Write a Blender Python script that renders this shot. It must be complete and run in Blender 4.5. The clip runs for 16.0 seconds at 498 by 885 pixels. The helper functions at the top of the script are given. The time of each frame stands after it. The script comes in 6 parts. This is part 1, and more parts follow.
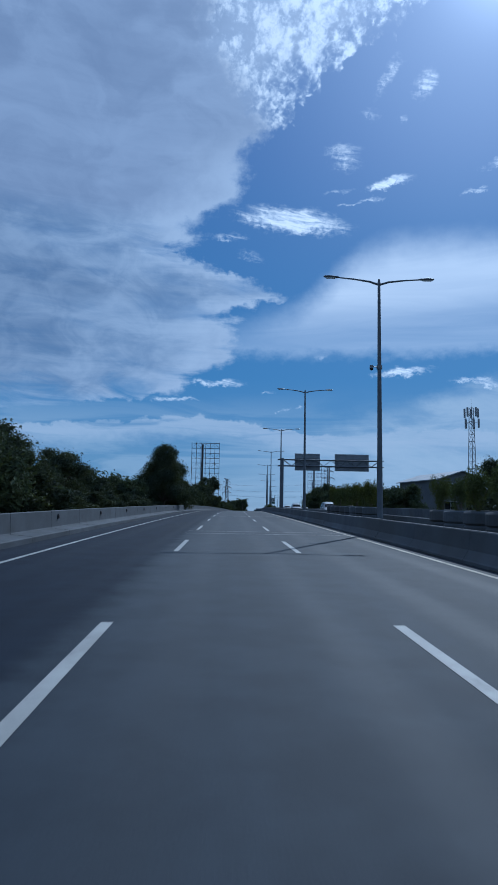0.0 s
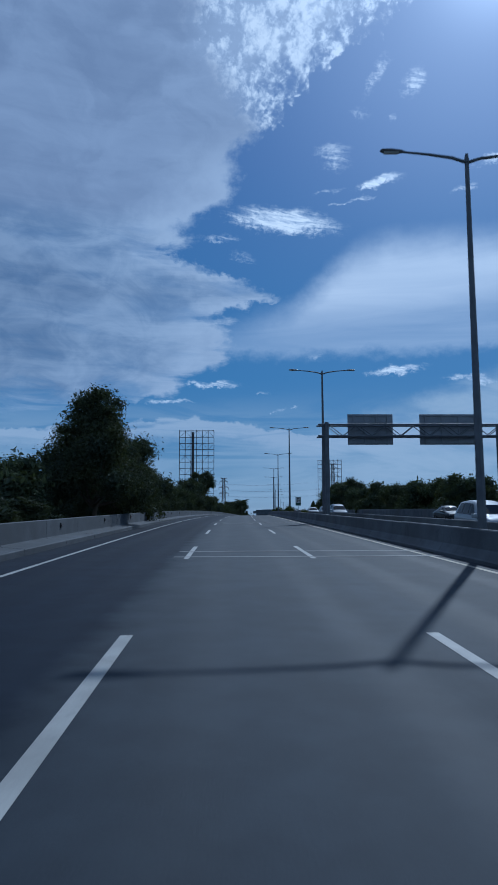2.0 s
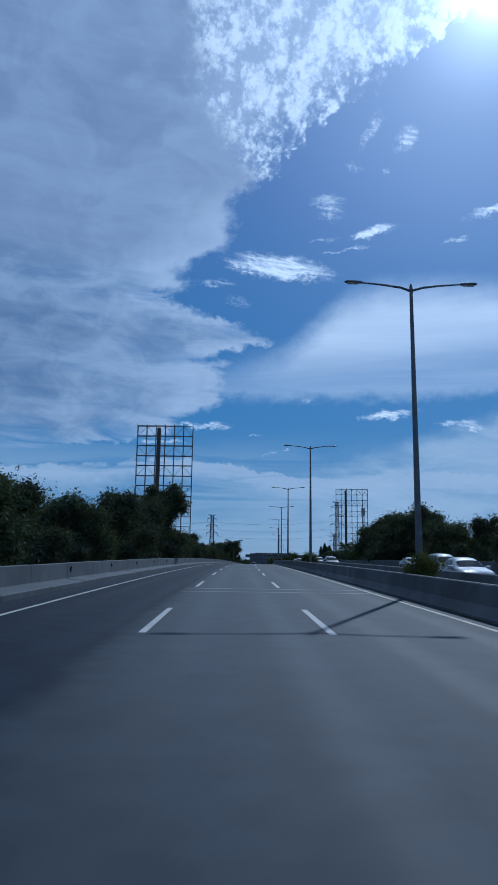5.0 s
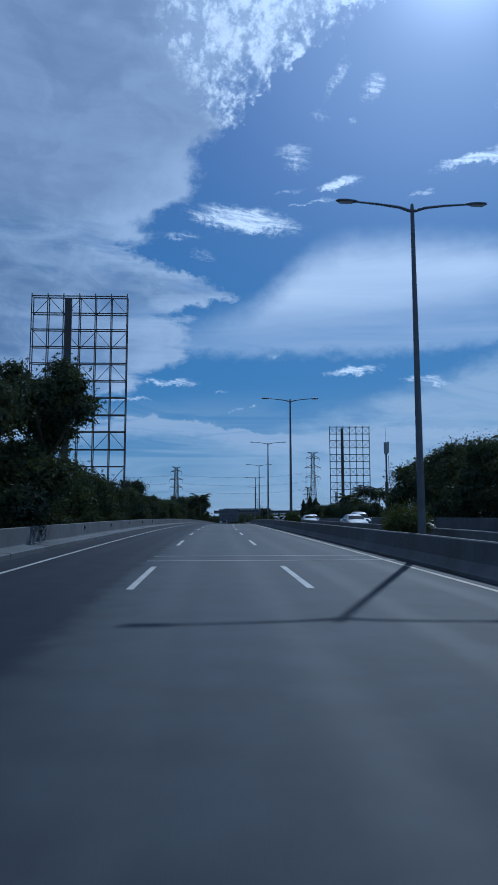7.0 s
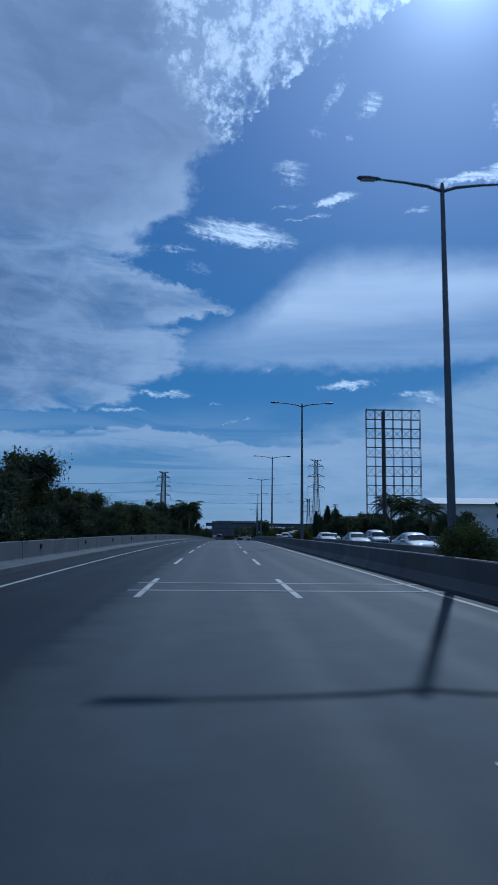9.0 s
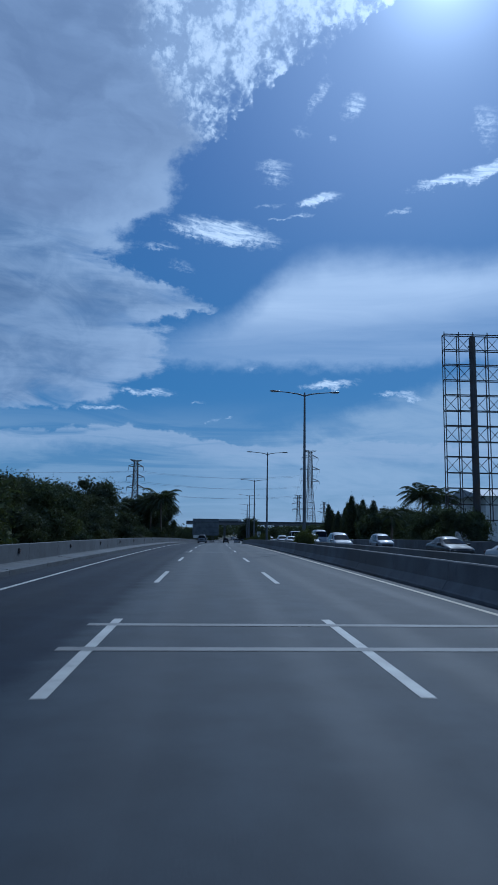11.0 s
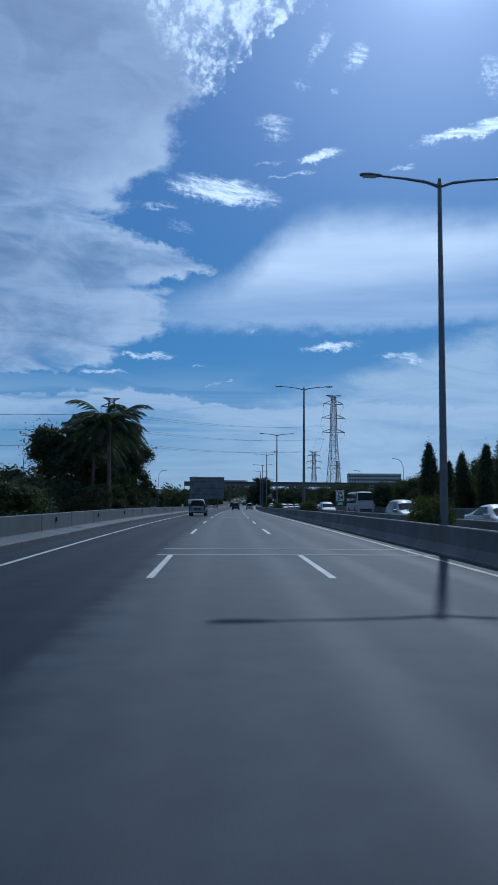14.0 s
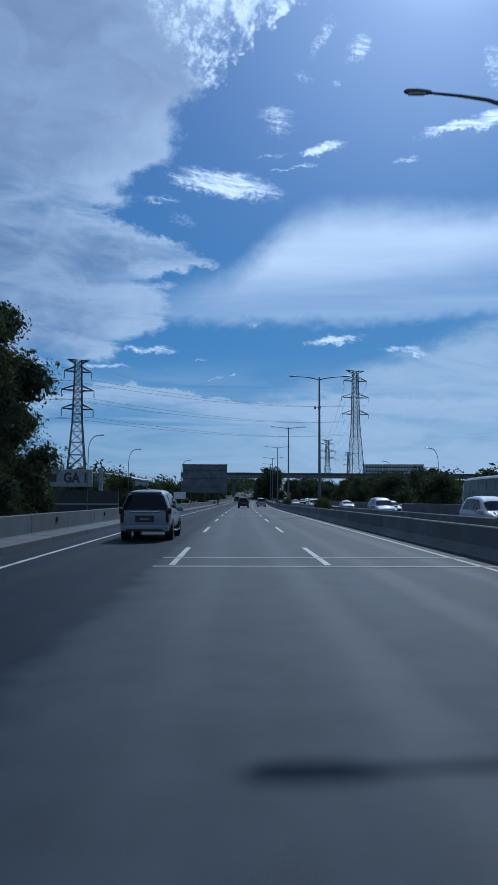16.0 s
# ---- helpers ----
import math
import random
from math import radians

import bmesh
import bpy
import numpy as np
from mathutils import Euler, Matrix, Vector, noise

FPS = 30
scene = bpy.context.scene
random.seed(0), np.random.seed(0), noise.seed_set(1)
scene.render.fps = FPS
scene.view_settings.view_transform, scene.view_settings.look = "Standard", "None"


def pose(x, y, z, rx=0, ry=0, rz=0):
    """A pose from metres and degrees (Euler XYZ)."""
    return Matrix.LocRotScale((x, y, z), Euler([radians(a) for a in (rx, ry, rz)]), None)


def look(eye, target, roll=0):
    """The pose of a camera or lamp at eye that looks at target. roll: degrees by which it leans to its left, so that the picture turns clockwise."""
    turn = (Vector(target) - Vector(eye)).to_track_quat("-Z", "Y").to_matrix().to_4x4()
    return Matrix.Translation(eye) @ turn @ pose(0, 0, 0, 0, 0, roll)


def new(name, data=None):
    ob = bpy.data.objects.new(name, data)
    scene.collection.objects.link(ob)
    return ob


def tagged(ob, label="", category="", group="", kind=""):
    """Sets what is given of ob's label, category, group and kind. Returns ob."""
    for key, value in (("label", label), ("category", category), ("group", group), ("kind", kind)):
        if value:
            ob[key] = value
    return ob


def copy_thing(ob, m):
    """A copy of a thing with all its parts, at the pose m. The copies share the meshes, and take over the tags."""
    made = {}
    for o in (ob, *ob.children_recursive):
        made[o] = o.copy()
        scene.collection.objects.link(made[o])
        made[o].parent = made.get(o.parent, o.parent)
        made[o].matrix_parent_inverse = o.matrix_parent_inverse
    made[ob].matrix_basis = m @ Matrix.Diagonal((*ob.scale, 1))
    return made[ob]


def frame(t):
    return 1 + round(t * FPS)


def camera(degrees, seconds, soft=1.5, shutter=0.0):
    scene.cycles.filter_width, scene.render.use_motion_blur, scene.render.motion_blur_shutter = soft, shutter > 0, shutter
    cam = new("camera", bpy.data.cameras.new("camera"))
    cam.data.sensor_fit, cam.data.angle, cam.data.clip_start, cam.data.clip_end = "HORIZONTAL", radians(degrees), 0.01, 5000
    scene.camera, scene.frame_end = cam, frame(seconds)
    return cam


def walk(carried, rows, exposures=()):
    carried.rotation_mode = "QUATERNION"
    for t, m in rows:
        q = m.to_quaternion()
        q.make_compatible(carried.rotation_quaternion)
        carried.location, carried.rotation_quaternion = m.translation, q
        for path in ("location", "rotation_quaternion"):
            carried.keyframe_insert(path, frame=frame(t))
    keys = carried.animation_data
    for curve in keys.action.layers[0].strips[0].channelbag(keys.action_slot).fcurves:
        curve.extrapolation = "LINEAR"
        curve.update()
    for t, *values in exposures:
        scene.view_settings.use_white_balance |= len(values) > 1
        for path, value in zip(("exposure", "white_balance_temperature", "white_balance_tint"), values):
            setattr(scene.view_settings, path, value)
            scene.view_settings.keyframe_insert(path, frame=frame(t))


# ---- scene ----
import itertools

# ---------------------------------------------------------------- plan of the road
KNOTS = (-30, 60, 120, 180, 240, 300, 360, 450, 520, 660, 900)
TURNS = (0.0, -0.993, -2.577, -3.353, -4.893, -5.419, -6.838, -7.773, -8.6, -10.2, -17.0)
# the road climbs over a long crest, then sinks into a hollow: gradient in per cent at each station
GRADE_KNOTS = (-60, 0, 60, 120, 180, 240, 300, 360, 420, 480, 540, 620, 700, 800, 1000)
GRADES = (2.78, 2.02, 1.5, 0.72, 0.0, -0.79, -1.57, -2.41, -2.64, -2.33, -1.56, -0.52, 0.31, 0.3, 0.0)
S_AXIS = np.arange(-400.0, 3200.0, 2.0)
S_TURN = np.radians(np.interp(S_AXIS, KNOTS, TURNS))
S_GRADE = np.interp(S_AXIS, GRADE_KNOTS, GRADES) / 100
S_X = np.cumsum(-np.sin(S_TURN)) * 2.0
S_Y = np.cumsum(np.cos(S_TURN)) * 2.0
S_Z = np.cumsum(S_GRADE) * 2.0
I_ZERO = int(np.argmin(abs(S_AXIS)))
S_X, S_Y, S_Z = S_X - S_X[I_ZERO], S_Y - S_Y[I_ZERO], S_Z - S_Z[I_ZERO]


def at(s, l=0.0, z=0.0):
    """World place of a point s metres along the road, l metres to the right of the middle lane and z above the road."""
    h = float(np.interp(s, S_AXIS, S_TURN))
    return Vector((float(np.interp(s, S_AXIS, S_X)) + l * math.cos(h), float(np.interp(s, S_AXIS, S_Y)) + l * math.sin(h), z + float(np.interp(s, S_AXIS, S_Z))))


def heading(s):
    return math.degrees(float(np.interp(s, S_AXIS, S_TURN)))


def slope(s):
    """The road's slope in degrees, positive uphill."""
    return math.degrees(math.atan(float(np.interp(s, S_AXIS, S_GRADE))))


def stand(s, l, z=0.0, turn=0.0):
    """Pose of a thing that stands upright at (s, l), its y along the road."""
    q = at(s, l, z)
    return pose(q.x, q.y, q.z, 0, 0, heading(s) + turn)


def lie(s, l, z=0.0, turn=0.0):
    """Pose of a thing that follows the road's slope."""
    q = at(s, l, z)
    return pose(q.x, q.y, q.z, 0, 0, heading(s)) @ pose(0, 0, 0, slope(s), 0, 0) @ pose(0, 0, 0, 0, 0, turn)


# ---------------------------------------------------------------- camera
cam = camera(42.0, 16.0, soft=0.75, shutter=0.1)
EYE = 1.53
#  seconds, station, offset, yaw, pitch, roll
ROWS = [
    (0.0, -29.78, -0.40, -2.24, 6.35, -1.02),
    (0.5, -18.19, -0.48, -2.28, 8.63, -0.69),
    (1.0, -6.47, -0.63, -2.36, 9.12, -0.89),
    (1.5, 5.33, -0.50, -2.41, 9.51, -0.08),
    (2.0, 17.18, -0.63, -2.49, 6.43, 0.18),
    (2.5, 29.02, -0.37, -3.61, 5.21, 0.58),
    (3.0, 40.74, -0.31, -2.89, 5.42, 0.43),
    (3.5, 52.38, -0.40, -3.72, 3.00, -0.51),
    (4.0, 64.10, -0.31, -3.14, 7.42, -1.04),
    (6.5, 123.80, -0.17, -5.25, 10.85, 0.06),
    (7.0, 135.38, -0.20, -6.18, 6.31, 0.09),
    (7.5, 146.69, -0.13, -5.71, 6.62, -0.43),
    (8.0, 158.03, -0.18, -7.00, 9.29, -0.54),
    (8.5, 169.57, -0.12, -7.89, 9.88, -0.22),
    (9.0, 181.48, -0.18, -6.86, 7.43, -0.65),
    (11.5, 242.34, -0.30, -8.86, 7.27, -0.62),
    (12.0, 254.38, -0.28, -8.32, 6.14, 0.48),
    (12.5, 266.27, -0.36, -10.59, 3.89, -0.82),
    (13.0, 277.93, -0.36, -7.63, 1.65, -2.02),
    (13.5, 289.52, -0.40, -8.18, 3.59, -2.11),
    (14.0, 301.15, -0.48, -8.31, 4.09, -0.41),
    (14.5, 312.98, -0.39, -7.44, 4.53, -0.50),
    (15.0, 324.94, -0.47, -6.70, 3.36, -1.12),
    (15.5, 336.98, -0.58, -7.10, 4.62, -0.95),
    (16.0, 349.15, -0.37, -8.04, 3.57, -0.26),
]
walk(cam, [(t, pose(*at(s, l, EYE), 90 + p, r, yaw)) for t, s, l, yaw, p, r in ROWS], [(0, 0.05, 4950, 5.0), (1.5, -0.06, 4850, 5.0), (2.0, -0.12, 4950, 5.0), (2.5, 0.22, 5100, 5.0), (3.5, 0.16, 5100, 5.0), (4.2, 0.08, 5000, 5.0), (6.5, -0.12, 4850, 5.0), (7.5, 0.0, 4900, 5.0), (8.5, -0.22, 4650, 5.0), (9.2, -0.22, 4700, 5.0), (11.5, -0.12, 4820, 5.0), (12.5, -0.06, 4850, 5.0), (13.0, 0.15, 5050, 5.0), (16, 0.15, 5080, 5.0)])

# ---------------------------------------------------------------- sun and sky
SUN_AZ, SUN_EL = 25.2, 40.5
sun = new("sun", bpy.data.lights.new("sun", "SUN"))
sun.data.energy, sun.data.angle, sun.data.color = 2.5, radians(0.6), (1.0, 0.975, 0.93)
sun.matrix_world = look((0, 0, 200), (-100 * math.sin(radians(SUN_AZ)) * math.cos(radians(SUN_EL)), -100 * math.cos(radians(SUN_AZ)) * math.cos(radians(SUN_EL)), 200 - 100 * math.sin(radians(SUN_EL))))


class Nodes:
    """Short hand for building node trees."""

    def __init__(self, tree):
        self.tree = tree
        tree.nodes.clear()

    def put(self, kind, **sockets):
        node = self.tree.nodes.new(kind)
        for k, v in sockets.items():
            self.feed(node.inputs[k.replace("_", " ")], v)
        return node

    def feed(self, socket, v):
        if isinstance(v, bpy.types.NodeSocket):
            self.tree.links.new(v, socket)
        else:
            socket.default_value = v

    def math(self, op, a, b=0.0, c=0.0, clamp=False):
        n = self.tree.nodes.new("ShaderNodeMath")
        n.operation, n.use_clamp = op, clamp
        for i, v in enumerate((a, b, c)):
            self.feed(n.inputs[i], v)
        return n.outputs[0]

    def ramp(self, v, lo, hi, a=0.0, b=1.0, smooth=True):
        n = self.tree.nodes.new("ShaderNodeMapRange")
        n.interpolation_type = "SMOOTHSTEP" if smooth else "LINEAR"
        for i, x in enumerate((v, lo, hi, a, b)):
            self.feed(n.inputs[i], x)
        return n.outputs[0]

    def mix(self, f, a, b, blend="MIX"):
        n = self.tree.nodes.new("ShaderNodeMix")
        n.data_type, n.blend_type = "RGBA", blend
        self.feed(n.inputs[0], f)
        self.feed(n.inputs[6], a)
        self.feed(n.inputs[7], b)
        return n.outputs[2]

    def noise(self, vec, scale, detail=4.0, rough=0.55, distort=0.0, color=False):
        n = self.put("ShaderNodeTexNoise", Scale=scale, Detail=detail, Roughness=rough, Distortion=distort)
        if vec is not None:
            self.feed(n.inputs["Vector"], vec)
        return n.outputs["Color" if color else "Fac"]

    def xyz(self, x, y, z=0.0):
        return self.put("ShaderNodeCombineXYZ", X=x, Y=y, Z=z).outputs[0]


def rgb(r, g, b):
    return (r, g, b, 1.0)


def build_world():
    w = bpy.data.worlds.new("sky")
    scene.world = w
    w.use_nodes = True
    n = Nodes(w.node_tree)
    sky = n.put("ShaderNodeTexSky")
    sky.sky_type, sky.sun_disc = "NISHITA", False
    sky.sun_elevation, sky.sun_rotation = radians(SUN_EL), radians(SUN_AZ)
    sky.air_density, sky.dust_density, sky.ozone_density = 1.0, 0.3, 3.0
    tc = n.put("ShaderNodeTexCoord")
    sep = n.put("ShaderNodeSeparateXYZ", Vector=tc.outputs["Generated"])
    x, y, z = sep.outputs
    deg = 180 / math.pi
    az = n.math("MULTIPLY", n.math("ARCTAN2", x, y), deg)
    el = n.math("MULTIPLY", n.math("ARCSINE", z), deg)

    # ragged coordinates, in degrees
    flat = n.xyz(az, n.math("MULTIPLY", el, 1.7))
    w1 = n.put("ShaderNodeSeparateXYZ", Vector=n.noise(flat, 0.16, 5.0, 0.6, color=True)).outputs
    waz = n.math("MULTIPLY_ADD", n.math("SUBTRACT", w1[0], 0.5), 4.4, az)
    wel = n.math("MULTIPLY_ADD", n.math("SUBTRACT", w1[1], 0.5), 3.0, el)
    fine = n.noise(n.xyz(az, n.math("MULTIPLY", el, 1.3)), 1.1, 6.0, 0.65)
    streak = n.noise(n.xyz(n.math("MULTIPLY", waz, 0.35), n.math("MULTIPLY", wel, 2.0)), 0.33, 6.0, 0.62)
    soft = n.noise(n.xyz(az, n.math("MULTIPLY", el, 1.6)), 0.10, 3.0, 0.5)

    def blob(a, e, ra, re, tilt=0.0, edge=0.55, src=None):
        """Soft ellipse at azimuth a, elevation e."""
        ca, sa = math.cos(radians(tilt)), math.sin(radians(tilt))
        sx, sy = src or (waz, wel)
        da, de = n.math("SUBTRACT", sx, a), n.math("SUBTRACT", sy, e)
        u = n.math("DIVIDE", n.math("ADD", n.math("MULTIPLY", da, ca), n.math("MULTIPLY", de, sa)), ra)
        v = n.math("DIVIDE", n.math("SUBTRACT", n.math("MULTIPLY", de, ca), n.math("MULTIPLY", da, sa)), re)
        d = n.math("SQRT", n.math("ADD", n.math("MULTIPLY", u, u), n.math("MULTIPLY", v, v)))
        return n.ramp(d, 1.0 + edge, 1.0 - edge)

    def side(a0, e0, a1, e1, width):
        """Soft half of the sky on the left of the line from (a0, e0) up to (a1, e1)."""
        dx, dy = a1 - a0, e1 - e0
        m = math.hypot(dx, dy)
        d = n.math("ADD", n.math("MULTIPLY", n.math("SUBTRACT", waz, a0), dy / m), n.math("MULTIPLY", n.math("SUBTRACT", wel, e0), -dx / m))
        return n.ramp(d, width, -width)

    both = lambda a, b: n.math("MULTIPLY", a, b)
    most = lambda a, b: n.math("MAXIMUM", a, b)
    def outline(v, lo, hi, knots):
        """Piecewise line through (v, value) knots; values within -40 to 60."""
        r = n.put("ShaderNodeValToRGB", Fac=n.ramp(v, lo, hi, smooth=False))
        e = r.color_ramp.elements
        for q in knots[1:-1]:
            e.new((q[0] - lo) / (hi - lo))
        e[0].position, e[-1].position = (knots[0][0] - lo) / (hi - lo), (knots[-1][0] - lo) / (hi - lo)
        for k, q in zip(e, knots):
            g = (q[1] + 40) / 100
            k.color = rgb(g, g, g)
        return n.math("MULTIPLY_ADD", r.outputs[0], 100.0, -40.0)

    noise2 = lambda sx, sy, scale, detail=5.0, rough=0.6, distort=0.0: n.noise(n.xyz(n.math("MULTIPLY", az, sx), n.math("MULTIPLY", el, sy)), scale, detail, rough, distort)
    curl = n.put("ShaderNodeSeparateXYZ", Vector=n.noise(n.xyz(az, n.math("MULTIPLY", el, 1.3)), 0.55, 6.0, 0.62, color=True)).outputs
    high = n.ramp(el, 28.0, 33.0)
    caz = n.math("ADD", az, n.math("MULTIPLY", n.math("SUBTRACT", curl[0], 0.5), n.math("MULTIPLY_ADD", high, -1.2, 4.2)))
    cel = n.math("ADD", el, n.math("MULTIPLY", n.math("SUBTRACT", curl[1], 0.5), 2.2))
    # right-hand outline of the great cloud: streaky bank below, grey sheet above, running up towards the sun
    edge = outline(cel, 5.0, 55.0, ((8.0, -20.0), (10.2, -5.6), (12.4, -1.6), (13.6, 0.8), (14.4, 1.5), (16.4, 0.5), (17.6, 0.4), (18.3, 3.0), (18.7, 5.2), (19.2, 6.2), (19.8, 4.2), (20.4, 2.6), (21.0, -0.4), (21.8, -1.8), (22.4, -4.0), (23.4, -3.0), (24.5, -3.8),
                                        (25.4, -2.2), (26.2, 0.0), (27.4, 1.9), (30.6, 2.0), (31.5, 3.5), (32.6, 5.8), (34.1, 6.9), (35.5, 8.7), (37.0, 11.2), (37.6, 14.2), (38.8, 16.6), (40.3, 19.6), (41.5, 24.0), (46.0, 30.0), (54.0, 40.0)))
    inside = n.math("SUBTRACT", edge, caz)
    sheet_part = n.ramp(el, 23.5, 26.5)
    fall_x, fall_y = n.math("MULTIPLY_ADD", el, -0.35, az), n.math("MULTIPLY_ADD", az, 0.14, el)
    fibres = n.noise(n.xyz(n.math("MULTIPLY", fall_x, 0.26), n.math("MULTIPLY", fall_y, 0.95)), 0.42, 7.0, 0.60, 1.0)
    streak2 = n.math("ADD", n.math("MULTIPLY", fibres, 0.62), n.math("MULTIPLY", noise2(0.5, 1.0, 0.16, 3.0, 0.5, 0.6), 0.38))
    silky = noise2(0.16, 1.5, 0.30, 5.0, 0.55, 1.6)
    # the mottled white wedge along the upper rim
    inner = outline(el, 5.0, 55.0, ((29.0, 4.5), (31.3, 3.2), (32.3, 2.8), (34.0, 1.6), (36.0, -0.6), (38.0, -2.6), (40.2, -2.2), (42.7, -3.6), (45.0, -3.6), (54.0, -6.0)))
    soft_az = n.math("MULTIPLY_ADD", n.math("SUBTRACT", noise2(1.0, 1.2, 0.45, 5.0, 0.62), 0.5), 4.5, az)
    wedge = both(n.ramp(n.math("SUBTRACT", soft_az, inner), -1.6, 2.6), n.ramp(el, 30.2, 32.6))
    puff_at = n.xyz(n.math("MULTIPLY_ADD", curl[0], 1.5, az), n.math("MULTIPLY_ADD", curl[1], 1.2, n.math("MULTIPLY", el, 1.12)))
    cells, small_cells = n.put("ShaderNodeTexVoronoi", Vector=puff_at, Scale=0.95), n.put("ShaderNodeTexVoronoi", Vector=puff_at, Scale=2.1)
    for k in (cells, small_cells):
        k.feature = "SMOOTH_F1"
        k.inputs["Smoothness"].default_value = 0.5
    puffs = n.math("SUBTRACT", n.math("SUBTRACT", 1.0, n.math("MULTIPLY", cells.outputs["Distance"], 0.75)), n.math("MULTIPLY", small_cells.outputs["Distance"], 0.45))
    lumps = n.math("ADD", n.math("MULTIPLY", n.noise(puff_at, 0.8, 6.0, 0.60, 0.3), 0.55), n.math("MULTIPLY", puffs, 0.5))
    tuft = noise2(1.0, 1.2, 2.6, 4.0, 0.6, 0.6)
    cover = noise2(1.0, 1.0, 0.30, 2.0, 0.5)
    rough_edge = n.ramp(inside, 6.5, 0.3)
    thick = n.math("ADD", n.math("ADD", n.math("MULTIPLY", lumps, 0.75), n.math("MULTIPLY", tuft, 0.40)), n.math("ADD", n.math("MULTIPLY", n.math("SUBTRACT", cover, 0.5), 0.85), n.math("MULTIPLY", rough_edge, -0.03)))
    curd = n.ramp(thick, 0.36, 0.64)
    # coverage of the great cloud
    crisp = n.math("ADD", inside, n.math("MULTIPLY", n.math("SUBTRACT", lumps, 0.5), n.math("MULTIPLY", wedge, 5.0)))
    hard = n.ramp(crisp, -0.1, n.math("MULTIPLY_ADD", wedge, -0.7, 2.0))
    feather = n.ramp(n.math("MULTIPLY_ADD", n.math("SUBTRACT", streak2, 0.5), 10.0, inside), -0.2, 2.0)
    mass = both(n.mix(sheet_part, feather, hard), n.ramp(n.math("MULTIPLY_ADD", n.math("SUBTRACT", streak2, 0.5), 16.0, el), 7.6, 11.6))
    holes = both(wedge, n.math("SUBTRACT", 1.0, curd))
    mass = n.math("SUBTRACT", mass, both(both(mass, holes), n.ramp(inside, 9.0, 2.0, 0.0, 0.92)))
    gaps = both(n.math("SUBTRACT", 1.0, sheet_part), n.ramp(n.math("MULTIPLY_ADD", streak2, 0.7, n.math("MULTIPLY", silky, 0.3)), 0.53, 0.38))
    mass = n.math("SUBTRACT", mass, both(both(mass, gaps), n.ramp(inside, 7.0, 0.5, 0.18, 0.62)))
    # lens-shaped veil on the right
    top = outline(n.math("MULTIPLY_ADD", n.math("SUBTRACT", curl[0], 0.5), 2.0, az), -40.0, 60.0, ((-40, 10.0), (-4.0, 15.5), (2.0, 17.2), (6.3, 18.6), (8.8, 20.6), (10.4, 22.0), (12.0, 23.0), (15.1, 23.8), (20.2, 23.7), (28.8, 22.4), (36.0, 23.4), (42.0, 25.0), (60.0, 20.0)))
    veil = both(n.ramp(n.math("SUBTRACT", top, n.math("MULTIPLY_ADD", n.math("SUBTRACT", curl[1], 0.5), 1.0, el)), -0.9, 3.0), n.ramp(cel, 13.3, 14.7))
    veil = both(veil, n.ramp(az, -8.0, 10.0, 0.62, 1.0))
    veil_body = n.math("ADD", n.ramp(n.math("MULTIPLY_ADD", n.math("SUBTRACT", az, 15.0), -0.06, el), 15.6, 20.0, 0.40, 0.96), n.math("MULTIPLY", n.math("SUBTRACT", silky, 0.5), 0.5))
    low = both(n.ramp(el, 11.5, 6.5), n.ramp(noise2(0.13, 1.05, 0.45, 6.0, 0.58, 0.9), 0.40, 0.60, 0.1, 1.0))
    low_right = both(n.ramp(n.math("SUBTRACT", n.math("MULTIPLY_ADD", az, 0.30, 5.2), cel), -0.5, 1.8), both(n.ramp(az, -2.0, 12.0), n.ramp(streak2, 0.35, 0.6, 0.35, 1.15)))
    # flat bank low over the horizon with a sharp upper rim
    rim = outline(n.math("MULTIPLY_ADD", n.math("SUBTRACT", curl[0], 0.5), 5.0, az), -40.0, 60.0, ((-40, 7.0), (-14.0, 7.6), (-6.2, 8.3), (-2.6, 8.7), (1.5, 8.1), (4.0, 7.8), (7.9, 7.0), (11.4, 7.2), (15.0, 7.7), (24.0, 7.2), (60.0, 6.0)))
    under = n.math("SUBTRACT", rim, n.math("MULTIPLY_ADD", n.math("SUBTRACT", curl[1], 0.5), 1.9, el))
    flat_bank = both(both(n.ramp(under, -0.03, 0.22), n.ramp(under, 2.4, 0.7)), n.ramp(noise2(0.22, 1.6, 0.55, 5.0, 0.6, 0.8), 0.32, 0.56, 0.25, 1.0))
    # loose small clouds, combed by the wind
    tilt_x = n.math("MULTIPLY_ADD", el, 0.9, n.math("MULTIPLY", az, 0.55))
    tilt_y = n.math("MULTIPLY_ADD", az, 0.22, n.math("MULTIPLY", el, 2.1))
    combed = n.noise(n.xyz(tilt_x, tilt_y), 1.0, 6.0, 0.62, 0.9)
    wz = (n.math("MULTIPLY_ADD", n.math("SUBTRACT", curl[0], 0.5), 2.6, n.math("MULTIPLY_ADD", n.math("SUBTRACT", tuft, 0.5), 0.8, az)), n.math("MULTIPLY_ADD", n.math("SUBTRACT", curl[1], 0.5), 1.5, n.math("MULTIPLY_ADD", n.math("SUBTRACT", tuft, 0.5), 0.5, el)))
    bits = None
